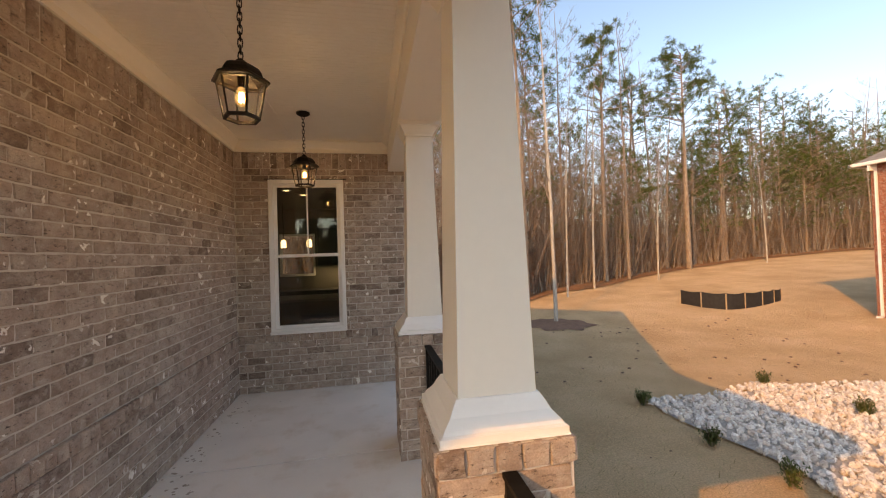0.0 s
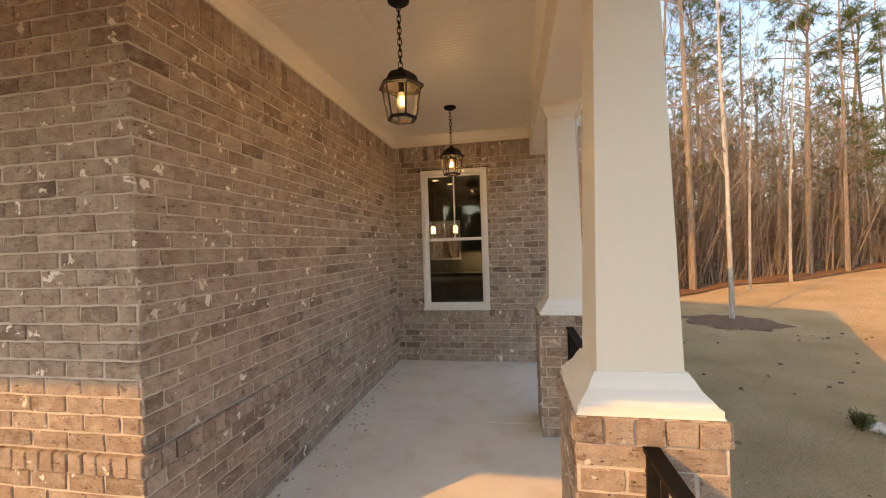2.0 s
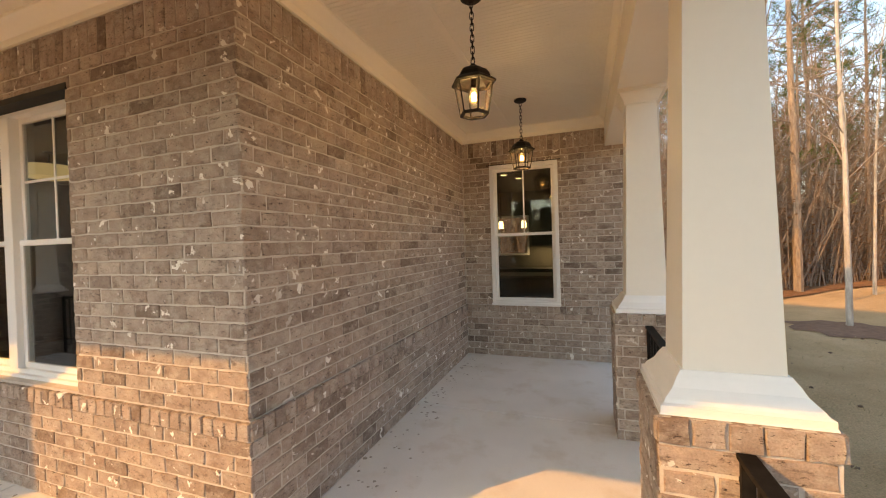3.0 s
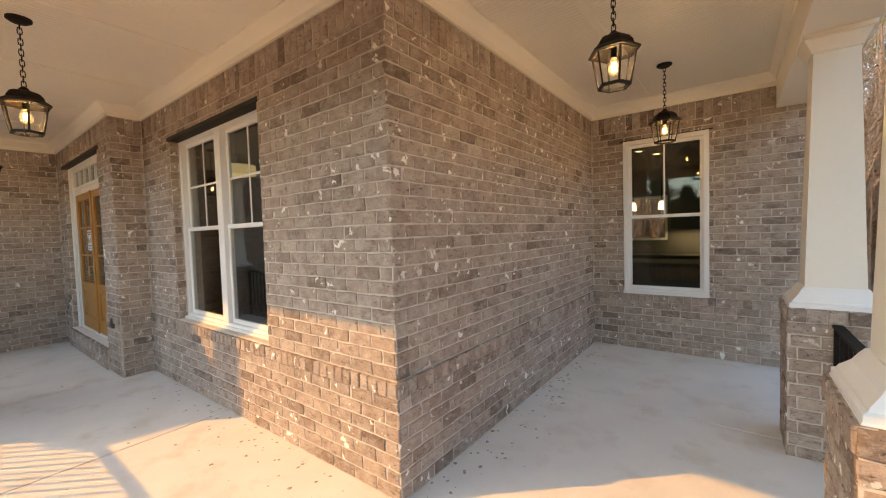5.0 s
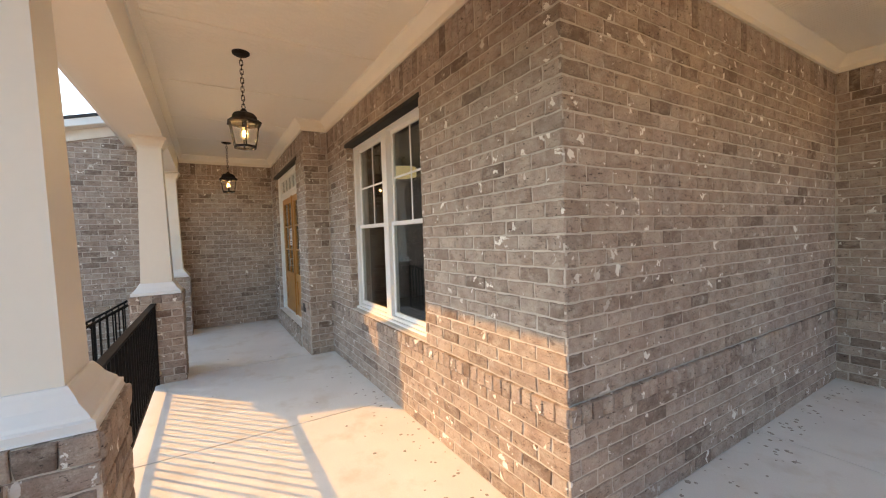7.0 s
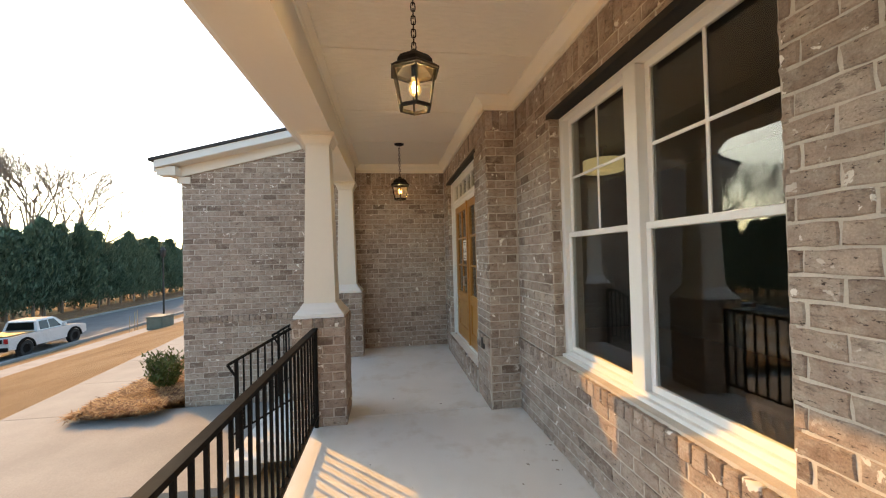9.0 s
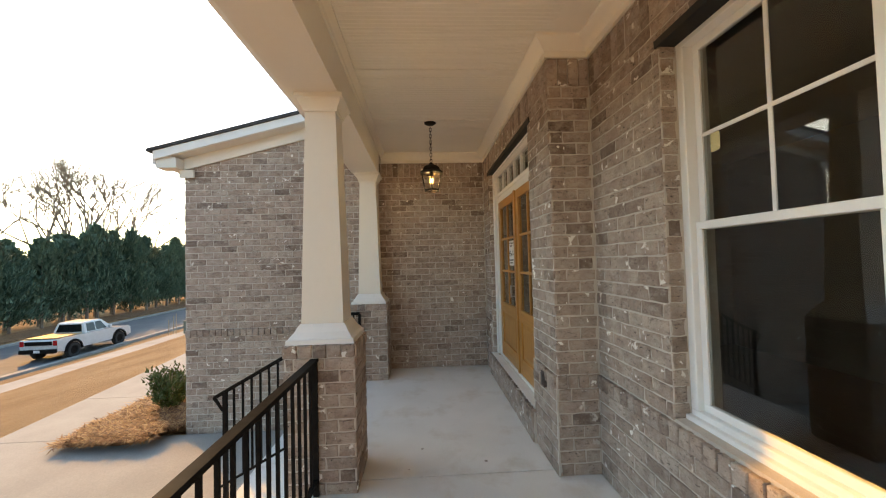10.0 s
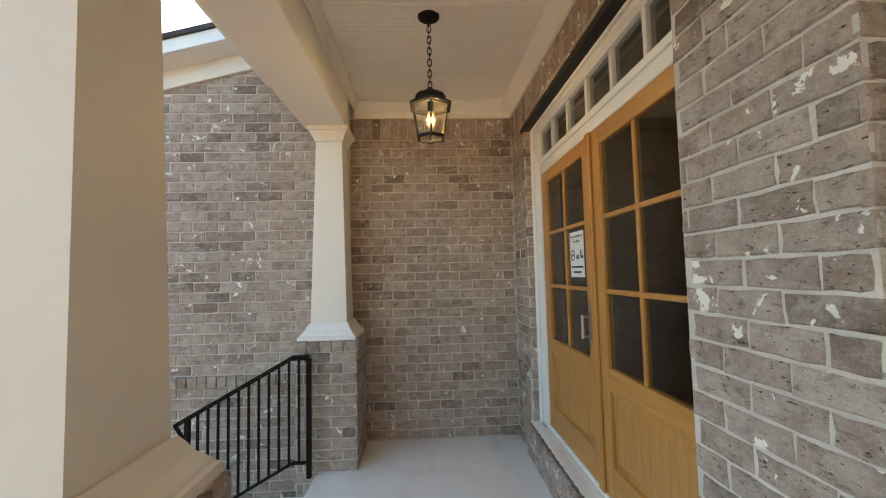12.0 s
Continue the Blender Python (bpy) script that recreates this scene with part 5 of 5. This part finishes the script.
# ---- pickup ----
CARPAINT = surface("white_car_paint", (0.68, 0.68, 0.67), (0.72, 0.72, 0.71), 2, 0.22, fine=10, relief=0.01)
TYRE = surface("tyre_rubber", (0.015, 0.015, 0.015), (0.03, 0.03, 0.03), 20, 0.85)
CARGLASS = surface("dark_car_glass", (0.008, 0.009, 0.01), (0.014, 0.015, 0.016), 2, 0.06, fine=5, relief=0.0)
TAN = surface("tan_bed_cover", (0.4, 0.25, 0.1), (0.5, 0.32, 0.14), 5, 0.6)
TAIL = surface("red_lens", (0.35, 0.01, 0.01), (0.45, 0.02, 0.02), 5, 0.25)
tx, ty = -27.5, road_y(-27.1) + 2.7
car = empty("pickup_truck", "white crew-cab pickup with black wheels parked at the kerb", "car", at=(tx, ty, height(tx, ty) + 0.05))
car.rotation_euler = (0, 0, radians(182))
car.scale = (0.95, 0.95, 0.95)
def side_body(profile, w, taper=0.0):
    """A long profile in (along, up), skinned across the width with rounded shoulders."""
    b = bmesh.new()
    loft(b, [[(a, y, u if abs(y) < w - 0.07 else u - 0.03 * (u > 0.6)) for a, u in profile] for y in (-w, -w + 0.06, w - 0.06, w)])
    bmesh.ops.recalc_face_normals(b, faces=b.faces)
    return b
part("body", side_body([(-2.9, 0.62), (-2.93, 1.2), (-2.88, 1.28), (0.55, 1.3), (1.3, 1.28), (2.55, 1.2), (2.8, 1.1), (2.85, 0.6), (2.4, 0.5), (-2.4, 0.5)], 0.98), CARPAINT, car)
bb = bmesh.new()
loft(bb, [[(-0.98, -0.9, 1.28), (1.32, -0.9, 1.28), (1.32, 0.9, 1.28), (-0.98, 0.9, 1.28)], [(-0.85, -0.74, 1.86), (0.55, -0.74, 1.88), (0.55, 0.74, 1.88), (-0.85, 0.74, 1.86)], [(-0.7, -0.66, 1.93), (0.42, -0.66, 1.95), (0.42, 0.66, 1.95), (-0.7, 0.66, 1.93)]])
cabin = part("cab", bb, CARPAINT, car)
for s in (-1, 1):
    for a0, a1 in ((-0.78, -0.12), (-0.06, 0.78)):
        bb = bmesh.new()
        f = lambda a, u: (a, s * (0.9 - 0.16 * (u - 1.28) / 0.58 + 0.006), u)
        q0, q1 = 1.33, 1.83
        sh = -0.36 if a1 > 0.5 else 0.0
        sh0 = 0.07 if a0 < -0.5 else 0.0
        loft(bb, [[f(a0, q0), f(a1, q0), f(a1 + sh, q1), f(a0 + sh0, q1)], [tuple(Vector(f(a, q)) - Vector((0, s * 0.02, 0))) for a, q in ((a0, q0), (a1, q0), (a1 + sh, q1), (a0 + sh0, q1))]])
        bmesh.ops.recalc_face_normals(bb, faces=bb.faces)
        part("side_window", bb, CARGLASS, cabin)
    part("mirror", boxes((0.85, 1.0, s * 0.98 - 0.1, s * 0.98 + 0.1, 1.3, 1.5), bevel=0.03), CARPAINT, cabin)
    for a in (-1.85, 1.75):
        wh = part("wheel", loft(bmesh.new(), [[(a + r * math.cos(q * math.pi / 14), s * y, 0.46 + r * math.sin(q * math.pi / 14)) for q in range(28)] for r, y in ((0.3, 0.8), (0.43, 0.78), (0.46, 0.84), (0.46, 1.0), (0.43, 1.04), (0.27, 1.03), (0.25, 0.98))]), TYRE, car, "black off-road tyre")
        part("rim", loft(bmesh.new(), [[(a + r * math.cos(q * math.pi / 8), s * y, 0.46 + r * math.sin(q * math.pi / 8)) for q in range(16)] for r, y in ((0.26, 0.97), (0.24, 1.0), (0.08, 0.985))]), BLACK, wh)
        bb = bmesh.new()
        loft(bb, [[(a + r * math.cos(q * math.pi / 12), s * y, 0.46 + r * math.sin(q * math.pi / 12)) for r, y in ((0.5, 0.95), (0.5, 1.06), (0.6, 1.05), (0.64, 0.96))] for q in range(13)])
        bmesh.ops.recalc_face_normals(bb, faces=bb.faces)
        part("wheel_arch", bb, BLACK, car, "black flared wheel arch")
    part("tail_light", boxes((-2.96, -2.88, s * 0.86 - 0.1, s * 0.86 + 0.1, 0.92, 1.2), bevel=0.01), TAIL, car, "red tail light")
bb = bmesh.new(); loft(bb, [[(-0.99, -0.72, 1.36), (-0.99, 0.72, 1.36), (-0.88, 0.62, 1.8), (-0.88, -0.62, 1.8)], [(-0.95, -0.72, 1.36), (-0.95, 0.72, 1.36), (-0.84, 0.62, 1.8), (-0.84, -0.62, 1.8)]]); bmesh.ops.recalc_face_normals(bb, faces=bb.faces)
part("rear_window", bb, CARGLASS, cabin)
part("bed_cover", boxes((-2.82, -1.05, -0.82, 0.82, 1.28, 1.325), bevel=0.01), TAN, car, "tan cover over the load bed")
part("tailgate_panel", boxes((-2.97, -2.92, -0.7, 0.7, 0.95, 1.16), bevel=0.01), BLACK, car, "black tailgate panel")
part("bumper", boxes((-3.05, -2.88, -0.95, 0.95, 0.5, 0.72), bevel=0.03), BLACK, car)
part("number_plate", boxes((-3.06, -3.045, -0.16, 0.16, 0.56, 0.7)), PAPER, car)

# ---- small things on the porch ----
notice = empty("door_notice", "white printed notice taped inside the door glass", "notice", at=(-7.27, 0.985, 1.43))
part("sheet", boxes((0, 0.215, 0, 0.002, 0, 0.28)), PAPER, notice)
def line_of_text(body, x, z, size):
    cu = bpy.data.curves.new("lettering", "FONT")
    cu.body, cu.size, cu.align_x, cu.extrude = body, size, "CENTER", 0.0004
    ob = new("lettering", cu)
    ob.matrix_basis = pose(x, -0.0012, z, 90, 0, 0)
    dg = bpy.context.evaluated_depsgraph_get()
    me = bpy.data.meshes.new_from_object(ob.evaluated_get(dg))
    bpy.data.objects.remove(ob)
    me.materials.append(INK)
    o = new("lettering", me)
    o.parent, o.matrix_basis = notice, pose(x, -0.0012, z, 90, 0, 0)
line_of_text("Shoe Coverings or", 0.108, 0.245, 0.024)
line_of_text("No Shoes", 0.108, 0.213, 0.024)
for z, w_ in ((0.062, 0.09), (0.03, 0.06)):
    part("text_bar", boxes((0.108 - w_, 0.108 + w_, -0.0014, -0.0004, z - 0.006, z + 0.006)), INK, notice)
bb = bmesh.new()
loft(bb, [[(0.045 + r * math.cos(i * math.pi / 12), y, 0.135 + r * math.sin(i * math.pi / 12)) for i in range(24)] for r, y in ((0.034, -0.0002), (0.034, -0.0016), (0.027, -0.0016), (0.027, -0.0002))], close=False)
part("symbol", bb, INK, notice)
part("symbol", boxes((0.03, 0.06, -0.0014, -0.0004, 0.128, 0.142)), INK, notice)
for a in (0.1, 0.125):
    part("symbol", boxes((a, a + 0.016, -0.0014, -0.0004, 0.11, 0.135)), INK, notice)
part("symbol", boxes((0.165, 0.2, -0.0014, -0.0004, 0.115, 0.13), (0.165, 0.18, -0.0014, -0.0004, 0.13, 0.165)), INK, notice)
outlet = empty("outdoor_socket", "bronze weatherproof socket cover on the brick pilaster", "socket", at=(-5.72, YD - 0.012, 0.6))
part("cover", boxes((-0.032, 0.032, -0.02, 0.012, -0.058, 0.058), bevel=0.006), REDTAPE, outlet)
part("flap", boxes((-0.024, 0.024, -0.026, -0.0205, -0.046, 0.036), bevel=0.004), REDTAPE, outlet)
part("hinge", tube(bmesh.new(), (-0.022, -0.024, 0.041), (0.022, -0.024, 0.041), 0.004, n=6), REDTAPE, outlet)
# dried mortar crumbs and dirt on the slab
DIRT = surface("dried_mortar", (0.3, 0.27, 0.235), (0.5, 0.47, 0.42), 30, 0.95)
rng = random.Random(21)
crumbs = Raw()
for i in range(210):
    if i < 120:
        x, y = XE + 0.03 + abs(rng.gauss(0, 0.16)), rng.uniform(YS + 0.1, YB - 0.2)
    elif i < 190:
        x, y = rng.uniform(-4.8, XE), YS - 0.03 - abs(rng.gauss(0, 0.16))
    else:
        x, y = rng.uniform(-7.8, 0.2), rng.uniform(-0.5, 0.8)
    s = rng.uniform(0.004, 0.016)
    a = rng.uniform(0, 6.28)
    base = [Vector((x + s * rng.uniform(0.6, 1.5) * math.cos(a + q), y + s * rng.uniform(0.6, 1.5) * math.sin(a + q), 0.0005)) for q in (0, 1.2, 2.5, 3.8, 5.0)]
    k = len(crumbs.v)
    crumbs.v += [tuple(p) for p in base] + [(x, y, s * 0.35)]
    crumbs.f += [(k + j, k + (j + 1) % 5, k + 5) for j in range(5)]
tagged(new("mortar_crumbs", crumbs.mesh("mortar_crumbs", DIRT)), "dried mortar crumbs scattered on the slab", "debris", "", "stuff")

# ---- bricks ----
def brick_shape(w, h, seed, proud=PROUD):
    """A brick's face with worn arrises: ten points round it, in three rings."""
    rng = random.Random(seed)
    c, d = 0.004, 0.02
    j = lambda k: rng.uniform(-k, k)
    rim = [(-1, -1), (-0.35, -1), (0.3, -1), (1, -1), (1, 0), (1, 1), (0.4, 1), (-0.25, 1), (-1, 1), (-1, 0.1)]
    n = len(rim)
    wear = [(j(0.0036), j(0.003)) for _ in rim]
    pts = [(x * w / 2 + a, -d, z * h / 2 + b) for (x, z), (a, b) in zip(rim, wear)]
    pts += [(x * w / 2 + a, proud - c + j(0.001), z * h / 2 + b) for (x, z), (a, b) in zip(rim, wear)]
    pts += [(x * (w / 2 - c) + a, proud + j(0.0022), z * (h / 2 - c) + b) for (x, z), (a, b) in zip(rim, wear)]
    faces = [(k * n + i, k * n + (i + 1) % n, k * n + n + (i + 1) % n, k * n + n + i) for k in (0, 1) for i in range(n)]
    faces.append(tuple(range(2 * n, 3 * n)))
    return pts, [tuple(reversed(f)) for f in faces]


SHAPES = {}
def shared_brick(w, h, seed):
    key = (round(w, 3), round(h, 3), seed % 9)
    if key not in SHAPES:
        pts, faces = brick_shape(*key)
        me = bpy.data.meshes.new("brick")
        me.from_pydata(pts, [], faces)
        me.materials.append(BRICK)
        SHAPES[key] = (me, np.array(pts), faces)
    return SHAPES[key]


def rows_of(length, z0, z1, holes=(), cuts=(0.0, 0.0), stand=False, course=COURSE, pitch=LENGTH, gap=0.0098, shift=0.0):
    """Where the bricks of a face lie: (centre along the wall, centre height, width, height)."""
    out, k, z = [], 0, z0
    if stand:
        n = max(1, round(length / pitch))
        p = length / n
        gap = 0.007
        for i in range(n):
            u0, u1 = i * p, (i + 1) * p
            for h0, h1, a, b in holes:
                if u1 > h0 and u0 < h1 and z1 > a + 0.01 and z0 < b - 0.01:
                    break
            else:
                out.append(((u0 + u1) / 2, (z0 + z1) / 2, p - gap, z1 - z0 - gap))
        return out
    n = max(1, round((z1 - z0) / course))
    step = (z1 - z0) / n
    for k in range(n):
        zc = z0 + (k + 0.5) * step
        lo, hi = (0.012 if (k + cuts[0]) % 2 else 0.0), length - (0.012 if (k + cuts[1]) % 2 else 0.0)
        edges = [lo]
        u = lo + (pitch / 2 if k % 2 else pitch) + shift + random.uniform(-0.008, 0.008)
        while u < hi - 0.05:
            edges.append(u)
            u += pitch + random.uniform(-0.004, 0.004)
        edges.append(hi)
        for a, b in zip(edges, edges[1:]):
            spans = [(a, b)]
            for h0, h1, q0, q1 in holes:
                if q0 + 0.02 < zc < q1 - 0.02:
                    spans = [s for x, y in spans for s in ((x, min(y, h0)), (max(x, h1), y)) if s[1] - s[0] > 0.03]
            for x, y in spans:
                out.append(((x + y) / 2, zc, y - x - gap, step - gap))
    return out


def lay(parent, origin, normal, places, near=None, proud=0.0, limit=300, joined=True):
    """Bricks on a face. origin: the face's start at height 0; near: the stretch whose bricks are pieces of their own."""
    n = Vector((*normal, 0))
    u = n.cross(Vector((0, 0, 1)))
    m3 = Matrix((u, n, (0, 0, 1))).transposed()
    o = Vector((*origin, 0)) + n * (proud - PROUD)
    verts, faces, count = [], [], 0
    back = parent.matrix_world.translation
    for i, (c, z, w, h) in enumerate(places):
        me, pts, fs = shared_brick(round(w / 0.004) * 0.004, h, i * 7 + int(c * 50))
        pos = o + u * c + Vector((0, 0, z))
        one = near is None or (near[0] <= c <= near[1] and near[2] <= z <= near[3])
        if one and count < limit:
            ob = new("brick", me)
            ob.parent = parent
            ob.matrix_basis = Matrix.Translation(pos - parent.location) @ m3.to_4x4()
            count += 1
        elif joined:
            k = len(verts)
            verts += [tuple(pos - parent.location + m3 @ Vector(p)) for p in pts.tolist()]
            faces += [tuple(k + f for f in face) for face in fs]
    if verts:
        me = bpy.data.meshes.new("bricks")
        me.from_pydata(verts, [], faces)
        me.materials.append(BRICKS)
        ob = new("bricks", me)
        ob.parent = parent
        tagged(ob, kind="stuff")


def porch_wall(parent, origin, normal, length, holes, near, cuts, z0=0.0, band=True, soldier=CROWN, low_proud=0.012, turn=(0.0, 0.0)):
    """turn: how far the thicker foot of the wall runs past its ends, to close an outer corner."""
    if band:
        u = Vector((*normal, 0)).cross(Vector((0, 0, 1)))
        start, run = (origin[0] - u.x * turn[0], origin[1] - u.y * turn[0]), length + turn[0] + turn[1]
        low = [(a + turn[0], b + turn[0], c, d) for a, b, c, d in holes]
        lay(parent, start, normal, rows_of(run, z0, BAND - 0.095, low, cuts), near, low_proud, 110)
        lay(parent, start, normal, rows_of(run, BAND - 0.095, BAND, low, stand=True, pitch=0.078), (near[0], near[1], 0, 3), low_proud + 0.012, 40)
        z0 = BAND
    lay(parent, origin, normal, rows_of(length, z0, soldier - 0.2, holes, cuts), near, 0.0, 150)
    lay(parent, origin, normal, rows_of(length, soldier - 0.2, soldier, holes, stand=True, pitch=0.0815), (near[0], near[1], 0, 3), 0.0, 40)


porch_wall(wall_east, (XE, YB), (1, 0), YB - YS, (), (2.1, 9, 0, 2.5), (0, 1), turn=(0.0, 0.012))
porch_wall(wall_south, (XE, YS), (0, -1), XE - XR, [(XE - SW1, XE - SW0, SWZ0 - 0.01, SWZ1)], (0.0, 1.4, 0, 2.5), (0, 0), turn=(0.012, 0.0))
porch_wall(wall_north, (0.62, YB), (0, -1), 0.62 - XE, [(0.62 - BW1, 0.62 - BW0, BWZ0 - 0.01, BWZ1)], (0.0, 9, 0.6, 2.3), (0, 0))
porch_wall(wall_door, (XR, YD), (0, -1), XR - XF, [(XR - D1, XR - D0, DZ0 - 0.02, DZ1)], (0.0, 0.5, 0, 3), (0, 0))
lay(wall_door, (XR, YS), (1, 0), rows_of(YS - YD, 0, BAND - 0.095, (), (0, 1)) + rows_of(YS - YD, BAND, CROWN - 0.2, (), (0, 1)), None, 0.0, 150)
lay(wall_door, (XR, YS), (1, 0), rows_of(YS - YD, BAND - 0.095, BAND, (), stand=True, pitch=0.078) + rows_of(YS - YD, CROWN - 0.2, CROWN, (), stand=True, pitch=0.0815), None, 0.008, 150)
porch_wall(wall_west, (XF, YD), (1, 0), YD + 0.75, (), (0.0, 9, 0.9, 2.4), (0, 0), band=False)
lay(wall_garage, (XG, -0.62), (1, 0), rows_of(-0.62 - YG, -0.9, BAND - 0.095, (), (0, 1)), (9, 9, 0, 0))
lay(wall_garage, (XG, -0.62), (1, 0), rows_of(-0.62 - YG, BAND - 0.095, BAND, (), stand=True, pitch=0.078), (0, 9, 0, 3), 0.02, 60)
lay(wall_garage, (XG, -0.62), (1, 0), rows_of(-0.62 - YG, BAND, 2.93, (), (0, 1)), (0, 1.2, 0.7, 3), 0.0, 220)
gab = [(c, z, wd, hh) for c, z, wd, hh in rows_of(-0.62 - YG, 2.93, 3.65) if z + 0.05 < gz0 + slope * (-0.62 - c - wd / 2 - gy0)]
lay(garage_gable, (XG, -0.62), (1, 0), gab, None, 0.0, 200)
# brick reveals beside the windows and the door, and the sill of bricks on edge under them
lay(wall_south, (SW0, YS + 0.092), (1, 0), rows_of(0.092, BAND, SWZ1, gap=0.006), None, 0.004, 60)
lay(wall_south, (SW1, YS), (-1, 0), rows_of(0.092, BAND, SWZ1, gap=0.006), None, 0.004, 60)
lay(wall_door, (D0, YD + 0.1), (1, 0), rows_of(0.1, DZ0, DZ1, gap=0.006), None, 0.004, 60)
ledge = empty("door_ledge", "brick ledge of bricks on edge under the front door", "sill", at=(0, 0, 0), kind="structure")
part("bed", boxes((D0 - 0.05, D1 + 0.05, YD - 0.03, YD + 0.09, 0.0, 0.245)), MORTAR, ledge)
lay(ledge, (D1 + 0.05, YD - 0.04), (0, -1), rows_of(D1 - D0 + 0.1, 0.0, 0.165), None, 0.0, 60)
lay(ledge, (D1 + 0.05, YD - 0.055), (0, -1), rows_of(D1 - D0 + 0.1, 0.165, 0.262, stand=True, pitch=0.078), None, 0.0, 60)
for i, (c, z, wd, hh) in enumerate(rows_of(D1 - D0 + 0.1, 0.0, 0.16, stand=True, pitch=0.078)):
    me, pts, fs = shared_brick(round(wd / 0.004) * 0.004, hh, i)
    ob = new("brick", me)
    ob.parent = ledge
    ob.matrix_basis = Matrix.Translation((D1 + 0.05 - c, YD + 0.03, 0.254)) @ pose(0, 0, 0, 90, 0, 0) @ pose(0, 0, 0, 0, 0, 180)

# ---- brick piers ----
def pier(cx, cy):
    ob = empty("brick_pier", "taupe brick pier under a porch column", "pier", "brick porch piers", (cx, cy, 0))
    h = PIER
    part("core", boxes((-h + R, h - R, -h + R, h - R, -1.1, PTOP - 0.004)), MORTAR, ob)
    for k, (nx, ny) in enumerate(((1, 0), (0, 1), (-1, 0), (0, -1))):
        n = Vector((nx, ny, 0))
        u = n.cross(Vector((0, 0, 1)))
        o = Vector((cx, cy, 0)) + n * h - u * h
        lay(ob, (o.x, o.y), (nx, ny), rows_of(2 * h, -0.65, PTOP - 0.088, (), (k, k + 1)), None, 0.0, 150)
        lay(ob, (o.x, o.y), (nx, ny), rows_of(2 * h, PTOP - 0.088, PTOP, (), stand=True, pitch=0.1), None, 0.008, 150)
    return ob


for cx, cy in PIERS:
    pier(cx, cy)
